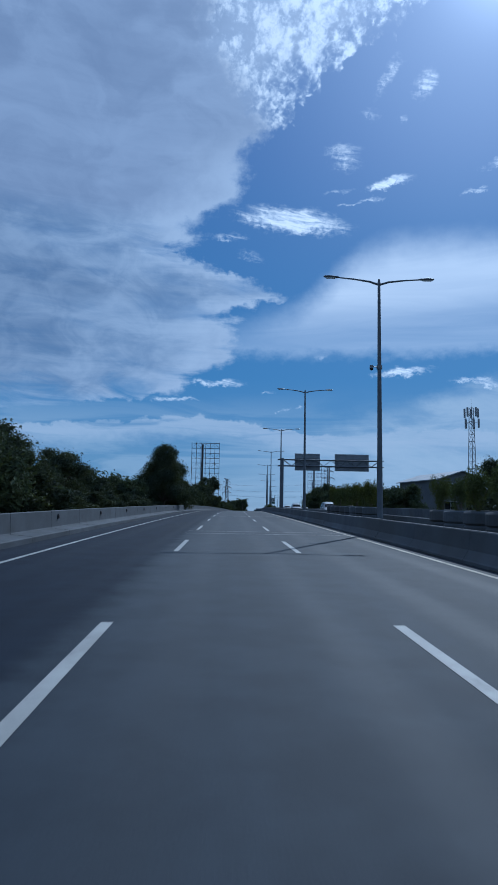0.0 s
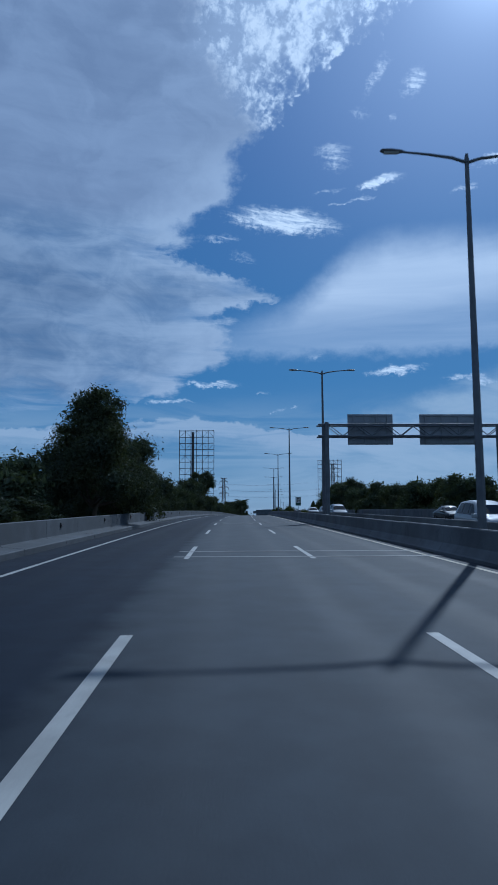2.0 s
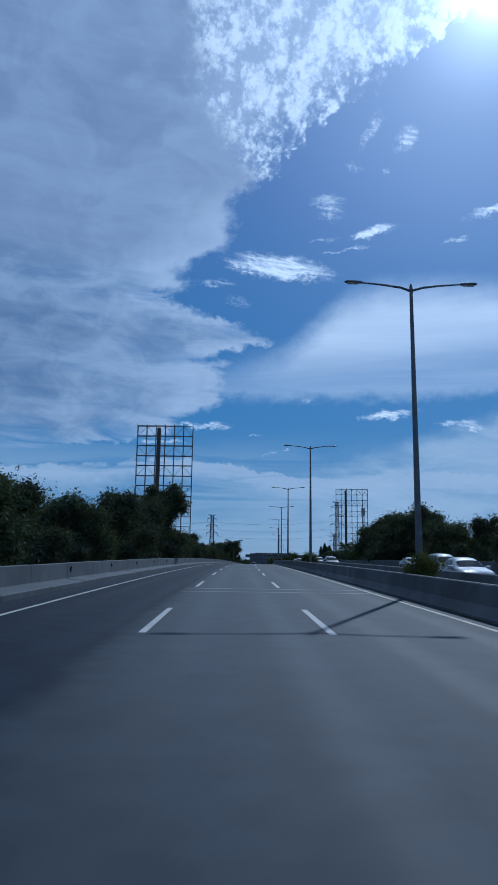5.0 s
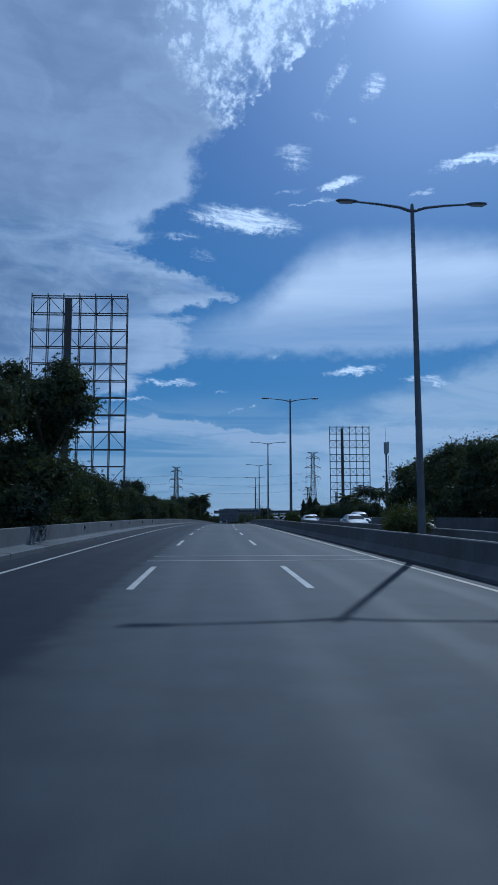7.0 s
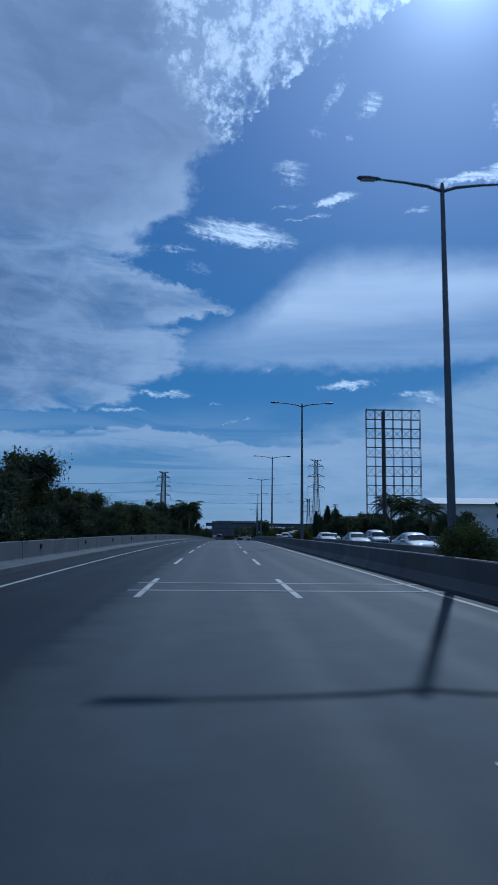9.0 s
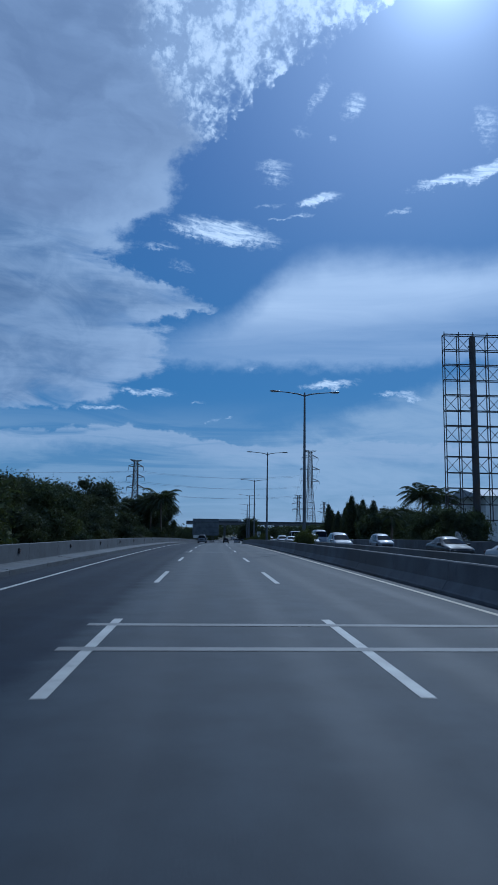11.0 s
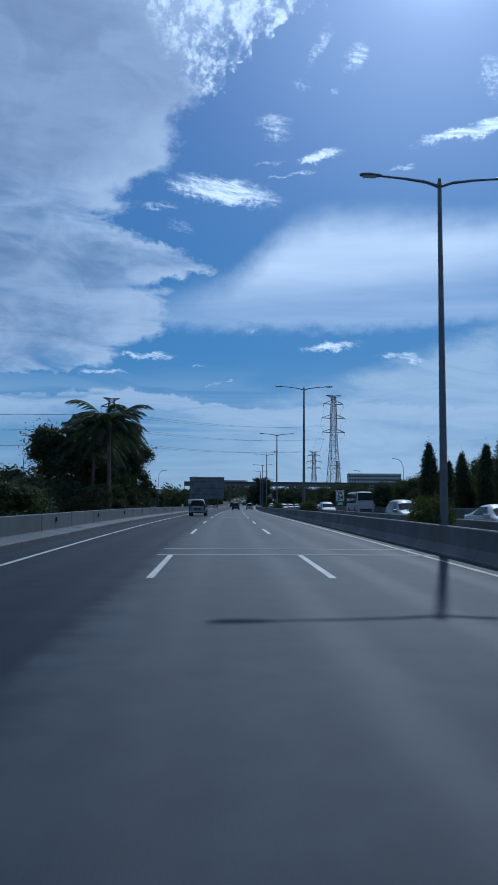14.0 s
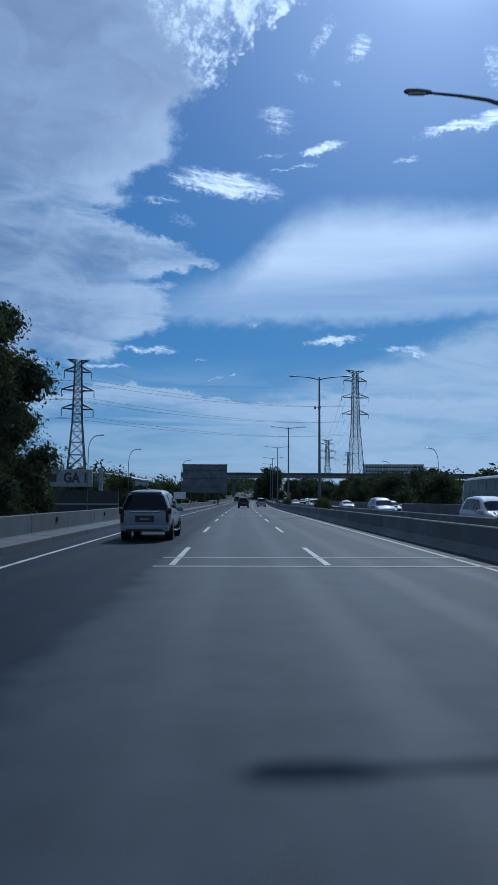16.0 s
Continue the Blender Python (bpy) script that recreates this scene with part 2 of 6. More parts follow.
    for a, e, ra, re, tilt, amount in ((5.8, 25.25, 4.6, 0.95, -6, 1.0), (2.1, 22.3, 1.3, 0.55, -12, 0.42), (-0.3, 23.9, 2.2, 0.35, -4, 0.5), (10.5, 30.0, 1.8, 1.1, -8, 0.55), (14.6, 27.75, 2.0, 0.40, 11, 0.95), (12.2, 26.5, 2.0, 0.17, 5, 0.6),
                                       (9.9, 27.4, 1.7, 0.22, 5, 0.45), (17.9, 34.5, 1.4, 0.95, 25, 0.6), (14.6, 35.4, 0.6, 1.9, -42, 0.52), (12.9, 32.8, 0.95, 0.6, -20, 0.5), (15.9, 32.4, 0.35, 0.3, 0, 0.5), (26.4, 28.4, 3.4, 0.36, 4, 0.95), (29.5, 28.7, 2.0, 0.6, 14, 1.0),
                                       (29.6, 31.8, 1.0, 1.8, 15, 0.5), (22.1, 26.5, 1.2, 0.2, 8, 0.5), (15.5, 12.5, 2.5, 0.42, 4, 0.85), (21.9, 11.4, 2.2, 0.34, -8, 0.7), (-4.8, 9.9, 2.0, 0.2, 2, 0.7), (3.6, 10.8, 0.9, 0.14, -2, 0.5), (5.2, 9.3, 0.6, 0.14, 4, 0.6), (6.5, 9.4, 0.5, 0.16, 10, 0.6), (8.5, 13.9, 0.7, 0.2, 0, 0.45), (-0.7, 11.5, 2.4, 0.30, 0, 0.75)):
        b = n.math("MULTIPLY", blob(a, e, ra, re, tilt, 0.75, wz), amount)
        bits = b if bits is None else most(bits, b)
    ragged = n.math("ADD", n.math("MULTIPLY", n.math("SUBTRACT", combed, 0.5), 1.2), n.math("MULTIPLY", n.math("SUBTRACT", tuft, 0.5), 1.1))
    strength = n.ramp(bits, 0.1, 0.95, 0.25, 1.0)
    bits = both(n.ramp(n.math("ADD", bits, both(ragged, n.ramp(bits, 0.0, 0.5))), 0.16, 1.0), strength)

    height = n.put("ShaderNodeValToRGB", Fac=n.ramp(el, 0.0, 60.0, smooth=False))
    stops = ((0.0, (1.6, 2.6, 3.75)), (0.06, (0.85, 1.9, 3.15)), (0.2, (0.36, 1.45, 2.95)), (0.5, (0.44, 1.16, 2.7)), (1.0, (0.42, 1.02, 2.5)))
    ce = height.color_ramp.elements
    ce[0].position, ce[1].position = 0.0, 1.0
    for q, _ in stops[1:-1]:
        ce.new(q)
    for e, (q, k) in zip(ce, stops):
        e.position, e.color = q, rgb(*(x / 10 for x in k))
    blue = n.mix(1.0, height.outputs[0], rgb(10, 10, 10), "MULTIPLY")
    clear = n.mix(0.12, blue, sky.outputs[0])
    grain = n.math("ADD", n.math("MULTIPLY", n.noise(n.xyz(waz, n.math("MULTIPLY", wel, 1.5)), 0.13, 5.0, 0.55, 0.8), 0.75), n.math("MULTIPLY", silky, 0.25))
    grey = n.mix(n.ramp(grain, 0.32, 0.68), rgb(1.95, 2.42, 3.4), rgb(2.75, 3.3, 4.35))
    grey = n.mix(both(n.ramp(inside, 9.0, 1.0), n.ramp(el, 34.0, 28.0)), grey, rgb(3.7, 4.3, 5.3))
    white = n.mix(n.ramp(thick, 0.44, 0.74), rgb(3.5, 4.2, 5.4), rgb(6.5, 6.9, 7.4))
    fluff = n.mix(n.ramp(combed, 0.35, 0.62), rgb(4.6, 5.3, 6.4), rgb(7.4, 7.8, 8.2))
    silk = n.mix(n.ramp(n.math("ADD", n.math("MULTIPLY", noise2(0.8, 1.25, 0.3, 5.0, 0.58, 0.7), 0.45), n.math("ADD", n.math("MULTIPLY", streak2, 0.35), n.math("MULTIPLY", silky, 0.20))), 0.36, 0.62), rgb(1.65, 2.3, 3.4), rgb(3.2, 3.85, 4.85))
    silk = n.mix(n.ramp(inside, 8.0, 0.5, 0.0, 0.6), silk, rgb(4.7, 5.3, 6.2))
    silk = n.mix(n.ramp(inside, 7.0, 22.0, 0.0, 0.75), silk, n.mix(1.0, silk, rgb(0.66, 0.69, 0.74), "MULTIPLY"))
    col = n.mix(both(low, 0.5), clear, rgb(3.4, 4.2, 5.0))
    col = n.mix(both(low_right, 0.72), col, rgb(3.7, 4.45, 5.25))
    col = n.mix(both(flat_bank, 0.78), col, rgb(3.7, 4.35, 5.2))
    col = n.mix(both(veil, n.math("MINIMUM", veil_body, 1.0)), col, rgb(5.2, 5.75, 6.6))
    body = n.mix(sheet_part, silk, n.mix(both(wedge, n.ramp(curd, 0.0, 1.0, 0.35, 1.0)), grey, white))
    col = n.mix(both(mass, 0.93), col, body)
    col = n.mix(both(bits, 0.95), col, fluff)
    # bright air round the sun
    sd = Vector((math.sin(radians(SUN_AZ + 1.5)) * math.cos(radians(SUN_EL + 2.6)), math.cos(radians(SUN_AZ + 1.5)) * math.cos(radians(SUN_EL + 2.6)), math.sin(radians(SUN_EL + 2.6))))
    dot = n.put("ShaderNodeVectorMath", Vector=tc.outputs["Generated"])
    dot.operation = "DOT_PRODUCT"
    dot.inputs[1].default_value = sd
    c = n.math("MAXIMUM", dot.outputs["Value"], 0.0)
    glow = n.math("ADD", n.math("ADD", n.math("MULTIPLY", n.math("POWER", c, 30.0), 2.3), n.math("MULTIPLY", n.math("POWER", c, 9.0), 0.5)), n.math("ADD", n.math("MULTIPLY", n.math("POWER", c, 320.0), 6.0), n.math("MULTIPLY", n.math("POWER", c, 2500.0), 14.0)))
    col = n.mix(1.0, col, n.mix(1.0, rgb(1.0, 1.05, 1.12), n.xyz(glow, glow, glow), "MULTIPLY"), "ADD")
    # below the horizon: pale ground haze
    col = n.mix(n.ramp(el, 0.0, -2.0), col, rgb(1.6, 1.9, 2.4))

    bg = n.put("ShaderNodeBackground", Color=col, Strength=0.1)
    n.put("ShaderNodeOutputWorld", Surface=bg.outputs[0])


build_world()

# ---------------------------------------------------------------- materials
def material(name, base, rough=0.6, metal=0.0, spec=0.5, vary=0.12, grain=(1.5, 30.0), bump=0.2, bump_scale=60.0, tint=None, island=False, per_object=0.0, coat=0.0, stain=0.0, stretch=(1, 1, 1)):
    """Principled surface with broad patches, fine grain and relief, all in metres."""
    m = bpy.data.materials.new(name)
    m.use_nodes = True
    n = Nodes(m.node_tree)
    tc = n.put("ShaderNodeTexCoord")
    geo = n.put("ShaderNodeNewGeometry")
    mp = n.put("ShaderNodeMapping", Vector=geo.outputs["Position"], Scale=stretch).outputs[0]
    big = n.noise(mp, grain[0], 3.0)
    small = n.noise(mp, grain[1], 4.0, 0.65)
    dark = rgb(*(c * (1 - vary * 1.6) for c in base))
    lite = rgb(*(min(1, c * (1 + vary * 1.4)) for c in base))
    c = n.mix(n.ramp(n.math("ADD", n.math("MULTIPLY", big, 0.65), n.math("MULTIPLY", small, 0.35)), 0.3, 0.7), dark, lite)
    if tint:
        c = n.mix(n.ramp(n.noise(mp, grain[0] * 0.37, 3.0), 0.42, 0.68), c, rgb(*tint))
    if stain:
        c = n.mix(n.math("MULTIPLY", n.ramp(n.noise(mp, grain[0] * 2.3, 6.0, 0.7, 1.2), 0.52, 0.72), stain), c, rgb(*(b * 0.35 for b in base)))
    rnd = geo.outputs["Random Per Island"] if island else n.put("ShaderNodeObjectInfo").outputs["Random"]
    if per_object:
        c = n.mix(1.0, c, n.mix(rnd, rgb(1 - per_object, 1 - per_object, 1 - per_object), rgb(1 + per_object, 1 + per_object * 0.9, 1 + per_object * 0.7)), "MULTIPLY")
    bsdf = n.put("ShaderNodeBsdfPrincipled", Base_Color=c, Roughness=n.ramp(small, 0.2, 0.8, max(0.02, rough - 0.08), min(1, rough + 0.08)), Metallic=metal)
    bsdf.inputs["Specular IOR Level"].default_value = spec
    bsdf.inputs["Coat Weight"].default_value = coat
    if bump:
        b = n.put("ShaderNodeBump", Strength=bump, Distance=0.01, Height=n.noise(mp, bump_scale, 4.0))
        n.feed(bsdf.inputs["Normal"], b.outputs[0])
    n.put("ShaderNodeOutputMaterial", Surface=bsdf.outputs[0])
    return m


def glass_material(name, tint, rough=0.03, spec=0.8):
    m = bpy.data.materials.new(name)
    m.use_nodes = True
    n = Nodes(m.node_tree)
    b = n.put("ShaderNodeBsdfPrincipled", Base_Color=rgb(*tint), Roughness=rough)
    b.inputs["Specular IOR Level"].default_value = spec
    n.put("ShaderNodeOutputMaterial", Surface=b.outputs[0])
    return m


def leaf_material(name, base, vary=0.35):
    m = bpy.data.materials.new(name)
    m.use_nodes = True
    n = Nodes(m.node_tree)
    geo = n.put("ShaderNodeNewGeometry")
    r = geo.outputs["Random Per Island"]
    big = n.noise(geo.outputs["Position"], 0.5, 3.0)
    c = n.mix(r, rgb(*(x * (1 - vary) for x in base)), rgb(*(x * (1 + vary) for x in base)))
    c = n.mix(n.ramp(big, 0.35, 0.7), c, n.mix(1.0, c, rgb(1.25, 1.1, 0.7), "MULTIPLY"))
    d = n.put("ShaderNodeBsdfPrincipled", Base_Color=c, Roughness=0.8)
    d.inputs["Specular IOR Level"].default_value = 0.12
    t = n.put("ShaderNodeBsdfTranslucent", Color=n.mix(1.0, c, rgb(1.0, 1.1, 0.5), "MULTIPLY"))
    mixs = n.put("ShaderNodeMixShader", Fac=0.18)
    n.feed(mixs.inputs[1], d.outputs[0])
    n.feed(mixs.inputs[2], t.outputs[0])
    n.put("ShaderNodeOutputMaterial", Surface=mixs.outputs[0])
    return m


def road_material():
    """Worn grey carriageway: fine aggregate, wheel tracks with a faint shine, old patches, thin transverse joints are geometry."""
    m = bpy.data.materials.new("carriageway")
    m.use_nodes = True
    n = Nodes(m.node_tree)
    geo = n.put("ShaderNodeNewGeometry")
    uv = n.put("ShaderNodeUVMap")
    sep = n.put("ShaderNodeSeparateXYZ", Vector=uv.outputs[0])
    l, s = sep.outputs[0], sep.outputs[1]
    agg = n.noise(geo.outputs["Position"], 55.0, 3.0, 0.7)
    mid = n.noise(geo.outputs["Position"], 1.3, 5.0, 0.6)
    long = n.noise(n.xyz(n.math("MULTIPLY", l, 0.8), n.math("MULTIPLY", s, 0.03)), 1.0, 4.0, 0.6)
    # wheel tracks, two in each 3.6 m lane
    w = n.math("ABSOLUTE", n.math("SUBTRACT", n.math("FRACT", n.math("DIVIDE", n.math("ADD", l, 1.8), 1.8)), 0.5))
    track = n.ramp(n.math("MULTIPLY_ADD", long, 0.25, w), 0.42, 0.12)
    c = n.mix(n.ramp(mid, 0.3, 0.7), rgb(0.0165, 0.0235, 0.033), rgb(0.0255, 0.0345, 0.046))
    c = n.mix(n.ramp(long, 0.35, 0.7), c, n.mix(1.0, c, rgb(0.8, 0.8, 0.8), "MULTIPLY"))
    c = n.mix(n.math("MULTIPLY", track, 0.2), c, rgb(0.016, 0.021, 0.028))
    c = n.mix(1.0, c, n.mix(agg, rgb(0.82, 0.82, 0.82), rgb(1.16, 1.16, 1.16)), "MULTIPLY")
    # Left lane is darker pavement; its weaker sun sheen is painted in too.
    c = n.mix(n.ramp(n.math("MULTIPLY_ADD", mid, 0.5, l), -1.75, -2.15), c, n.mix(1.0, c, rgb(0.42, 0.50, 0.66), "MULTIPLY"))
    c = n.mix(n.ramp(n.math("MULTIPLY_ADD", n.math("SUBTRACT", mid, 0.5), 1.6, l), 2.1, 2.35), c, n.mix(1.0, c, rgb(0.8, 0.8, 0.79), "MULTIPLY"))
    patch = n.noise(n.xyz(n.math("MULTIPLY", l, 0.28), n.math("MULTIPLY", s, 0.05)), 1.0, 1.0)
    c = n.mix(n.math("MULTIPLY", n.ramp(patch, 0.62, 0.64), 0.3), c, rgb(0.018, 0.022, 0.027))
    b = n.put("ShaderNodeBsdfPrincipled", Base_Color=c, Roughness=n.ramp(n.math("MULTIPLY_ADD", track, 0.6, n.math("MULTIPLY", mid, 0.4)), 0.1, 0.9, 0.78, 0.73))
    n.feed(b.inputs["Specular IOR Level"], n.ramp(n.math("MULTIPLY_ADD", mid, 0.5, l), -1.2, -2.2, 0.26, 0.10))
    n.feed(b.inputs["Normal"], n.put("ShaderNodeBump", Strength=0.35, Distance=0.006, Height=agg).outputs[0])
    n.put("ShaderNodeOutputMaterial", Surface=b.outputs[0])
    return m


M_ROAD = road_material()
M_GROUND = material("dry_grass_soil", (0.055, 0.065, 0.03), 0.95, grain=(0.12, 9.0), vary=0.3, tint=(0.07, 0.06, 0.038), bump=0.5, bump_scale=8)
M_PAINT = material("road_paint", (0.32, 0.315, 0.29), 0.7, grain=(1.2, 45.0), vary=0.16, stain=0.45, bump=0.15)
M_CONCRETE = material("barrier_concrete", (0.054, 0.061, 0.071), 0.85, grain=(0.7, 22.0), vary=0.2, tint=(0.040, 0.046, 0.054), stain=0.5, bump=0.25, bump_scale=40, per_object=0.12)
M_PAINT_OLD = material("worn_edge_paint", (0.31, 0.27, 0.20), 0.75, grain=(0.9, 40.0), vary=0.22, stain=0.6, bump=0.15)
# Base darkened to carry the shade on the median faces; stains and tints are weathering.
M_MEDIAN = material("weathered_shaded_concrete", (0.105, 0.110, 0.117), 0.88, grain=(0.6, 20.0), vary=0.22, tint=(0.085, 0.083, 0.08), stain=0.4, bump=0.25, bump_scale=40, per_object=0.12)
M_KERB = material("kerb_concrete", (0.2, 0.2, 0.196), 0.85, grain=(0.8, 25.0), vary=0.15, stain=0.3, per_object=0.08)
M_JOINT = material("joint_concrete", (0.14, 0.14, 0.135), 0.75, grain=(0.9, 35.0), vary=0.2, stain=0.3)
M_TAR = material("tar", (0.03, 0.03, 0.03), 0.5, vary=0.2)
M_GALV = material("galvanised_steel", (0.115, 0.122, 0.135), 0.66, 0.0, grain=(2.0, 40.0), vary=0.14, bump=0.05)
M_DARK_STEEL = material("painted_dark_steel", (0.05, 0.05, 0.055), 0.55, 0.2, grain=(1.5, 25.0), vary=0.25, tint=(0.06, 0.045, 0.035), bump=0.1)
M_SIGN_BACK = material("sign_back_sheet", (0.25, 0.26, 0.28), 0.55, 0.2, grain=(0.7, 12.0), vary=0.12, bump=0.05)
M_LAMP = material("lamp_housing", (0.16, 0.16, 0.165), 0.45, 0.4, vary=0.1, bump=0.0)
M_LENS = glass_material("lamp_lens", (0.65, 0.66, 0.62), 0.15)
M_BARK = material("bark", (0.11, 0.085, 0.06), 0.95, grain=(3.0, 24.0), vary=0.3, bump=0.7, bump_scale=25, stretch=(1, 1, 0.3))
# Dark, mid and palm leaf colours lifted to stand in for haze and glare.
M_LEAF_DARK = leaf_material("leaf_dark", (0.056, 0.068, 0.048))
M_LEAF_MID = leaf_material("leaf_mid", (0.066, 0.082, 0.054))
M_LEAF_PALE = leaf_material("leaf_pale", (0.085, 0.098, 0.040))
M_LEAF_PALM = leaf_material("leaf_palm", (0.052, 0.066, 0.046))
M_WALL_PALE = material("pale_render_wall", (0.62, 0.63, 0.62), 0.85, grain=(0.3, 12.0), vary=0.1, stain=0.25)
M_WALL_GREY = material("grey_render_wall", (0.36, 0.37, 0.38), 0.85, grain=(0.3, 12.0), vary=0.14, stain=0.3)
M_WALL_DARK = material("dark_cladding", (0.12, 0.125, 0.135), 0.7, grain=(0.4, 12.0), vary=0.16, stain=0.3)
M_BOARD_BACK = material("weathered_board", (0.10, 0.115, 0.13), 0.7, grain=(0.7, 12.0), vary=0.2, stain=0.2)
M_ROOF_DARK = material("dark_roof_sheet", (0.085, 0.085, 0.09), 0.75, grain=(0.5, 14.0), vary=0.15)
M_ROOF_METAL = material("metal_roof", (0.26, 0.28, 0.30), 0.7, 0.0, grain=(0.5, 14.0), vary=0.1)
M_WINDOW = glass_material("dark_glass", (0.005, 0.006, 0.008), 0.04, 0.18)
M_RUBBER = material("rubber", (0.02, 0.02, 0.02), 0.85, vary=0.2)
M_CABLE = material("cable", (0.02, 0.02, 0.022), 0.8, 0.0, bump=0.0)


# ---------------------------------------------------------------- mesh helpers
def finish(name, bm, mat, parent=None, label="", smooth=False, m=None):
    me = bpy.data.meshes.new(name)
    bm.to_mesh(me)
    bm.free()
    me.materials.append(mat)
    if smooth:
        me.shade_smooth()
    ob = new(name, me)
    if parent:
        ob.parent = parent
    if m is not None:
        ob.matrix_basis = m
    if label:
        ob["label"] = label
    return ob


def part(name, bm, mat, parent, label="", smooth=False, m=None):
    return finish(name, bm, mat, parent, label, smooth, m)


def thing(name, m, label, category, group="", kind=""):
    """An Empty at the base of a thing."""
    ob = new(name)
    ob.empty_display_size = 0.2
    ob.matrix_basis = m
    return tagged(ob, label, category, group, kind)


def add_box(bm, x0, y0, z0, x1, y1, z1, bevel=0.0):
    r = bmesh.ops.create_cube(bm, size=1.0, matrix=Matrix.Translation(((x0 + x1) / 2, (y0 + y1) / 2, (z0 + z1) / 2)) @ Matrix.Diagonal((abs(x1 - x0), abs(y1 - y0), abs(z1 - z0), 1)))
    if bevel:
        es = list({e for v in r["verts"] for e in v.link_edges})
        bmesh.ops.bevel(bm, geom=es, offset=bevel, segments=2, affect="EDGES", profile=0.5)
    return bm


def box(*a, bevel=0.0):
    return add_box(bmesh.new(), *a, bevel=bevel)


def add_rod(bm, a, b, r0, r1=None, sides=8):
    a, b = Vector(a), Vector(b)
    d = b - a
    r1 = r0 if r1 is None else r1
    m = Matrix.Translation((a + b) / 2) @ d.to_track_quat("Z", "Y").to_matrix().to_4x4()
    bmesh.ops.create_cone(bm, cap_ends=True, segments=sides, radius1=r0, radius2=r1, depth=d.length, matrix=m)
    return bm


def rod(a, b, r0, r1=None, sides=8):
    return add_rod(bmesh.new(), a, b, r0, r1, sides)


def add_tube(bm, pts, radii, sides=8):
    """A bent tube through pts."""
    rings = []
    for i, q in enumerate(pts):
        a, b = Vector(pts[max(i - 1, 0)]), Vector(pts[min(i + 1, len(pts) - 1)])
        t = (b - a).normalized()
        u = t.cross(Vector((0, 0, 1)))
        u = u.normalized() if u.length > 0.05 else Vector((1, 0, 0))
        v = t.cross(u).normalized()
        r = radii[i] if isinstance(radii, (list, tuple)) else radii
        rings.append([bm.verts.new(Vector(q) + (u * math.cos(k * 2 * math.pi / sides) + v * math.sin(k * 2 * math.pi / sides)) * r) for k in range(sides)])
    for p0, p1 in zip(rings, rings[1:]):
        for k in range(sides):
            bm.faces.new((p0[k], p0[(k + 1) % sides], p1[(k + 1) % sides], p1[k]))
    bm.faces.new(rings[0][::-1])
    bm.faces.new(rings[-1])
    return bm


def ribbon(s0, s1, l0, l1, z=0.0, step=6.0, thick=0.0):
    """A strip of surface along the road, with its (l, s) as UV."""
    bm = bmesh.new()
    uv = bm.loops.layers.uv.new("UVMap")
    k = max(1, int(math.ceil((s1 - s0) / step)))
    ss = [s0 + (s1 - s0) * i / k for i in range(k + 1)]
    pairs = [(bm.verts.new(at(s, l0, z)), bm.verts.new(at(s, l1, z))) for s in ss]
    for i in range(k):
        f = bm.faces.new((pairs[i][0], pairs[i][1], pairs[i + 1][1], pairs[i + 1][0]))
        for lp, c in zip(f.loops, ((l0, ss[i]), (l1, ss[i]), (l1, ss[i + 1]), (l0, ss[i + 1]))):
            lp[uv].uv = c
    if thick:
        r = bmesh.ops.extrude_face_region(bm, geom=bm.faces[:])
        bmesh.ops.translate(bm, verts=[v for v in r["geom"] if isinstance(v, bmesh.types.BMVert)], vec=(0, 0, -thick))
        bmesh.ops.recalc_face_normals(bm, faces=bm.faces[:])
    return bm


# ---------------------------------------------------------------- ground and carriageways
bm = bmesh.new()
STATIONS = [-2400, -1200, -600, -300, -150] + list(range(-100, 1000, 12)) + [1000, 1200, 1600, 2200, 3000]
STRIPS = (-60.0, -20.0, 0.0, 25.0, 70.0)
lines = []
for s in STATIONS:
    mid = [at(s, l, -0.14) for l in STRIPS]
    if s < -399:
        mid = [q + Vector((0, s + 399, 0)) for q in mid]
    lines.append([bm.verts.new(q) for q in [mid[0] - Vector((2400, 0, 0))] + mid + [mid[-1] + Vector((2400, 0, 0))]])
for p, q in zip(lines, lines[1:]):
    for i in range(len(p) - 1):
        bm.faces.new((p[i], p[i + 1], q[i + 1], q[i]))
tagged(finish("ground", bm, M_GROUND), "flat dry grass and soil beside the motorway", "ground", kind="structure")
ROAD_S0, ROAD_S1 = -70.0, 1500.0
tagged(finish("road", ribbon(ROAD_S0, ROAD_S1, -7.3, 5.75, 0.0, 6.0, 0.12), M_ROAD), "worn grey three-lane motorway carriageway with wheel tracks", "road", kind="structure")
tagged(finish("road_oncoming", ribbon(ROAD_S0, ROAD_S1, 9.4, 21.6, 0.0, 6.0, 0.12), M_ROAD), "worn grey oncoming motorway carriageway behind the median", "road", kind="structure")
tagged(finish("median_ground", ribbon(ROAD_S0, ROAD_S1, 5.75, 9.4, 0.02, 6.0, 0.14), M_GROUND), "strip of soil between the median barriers", "ground", kind="structure")

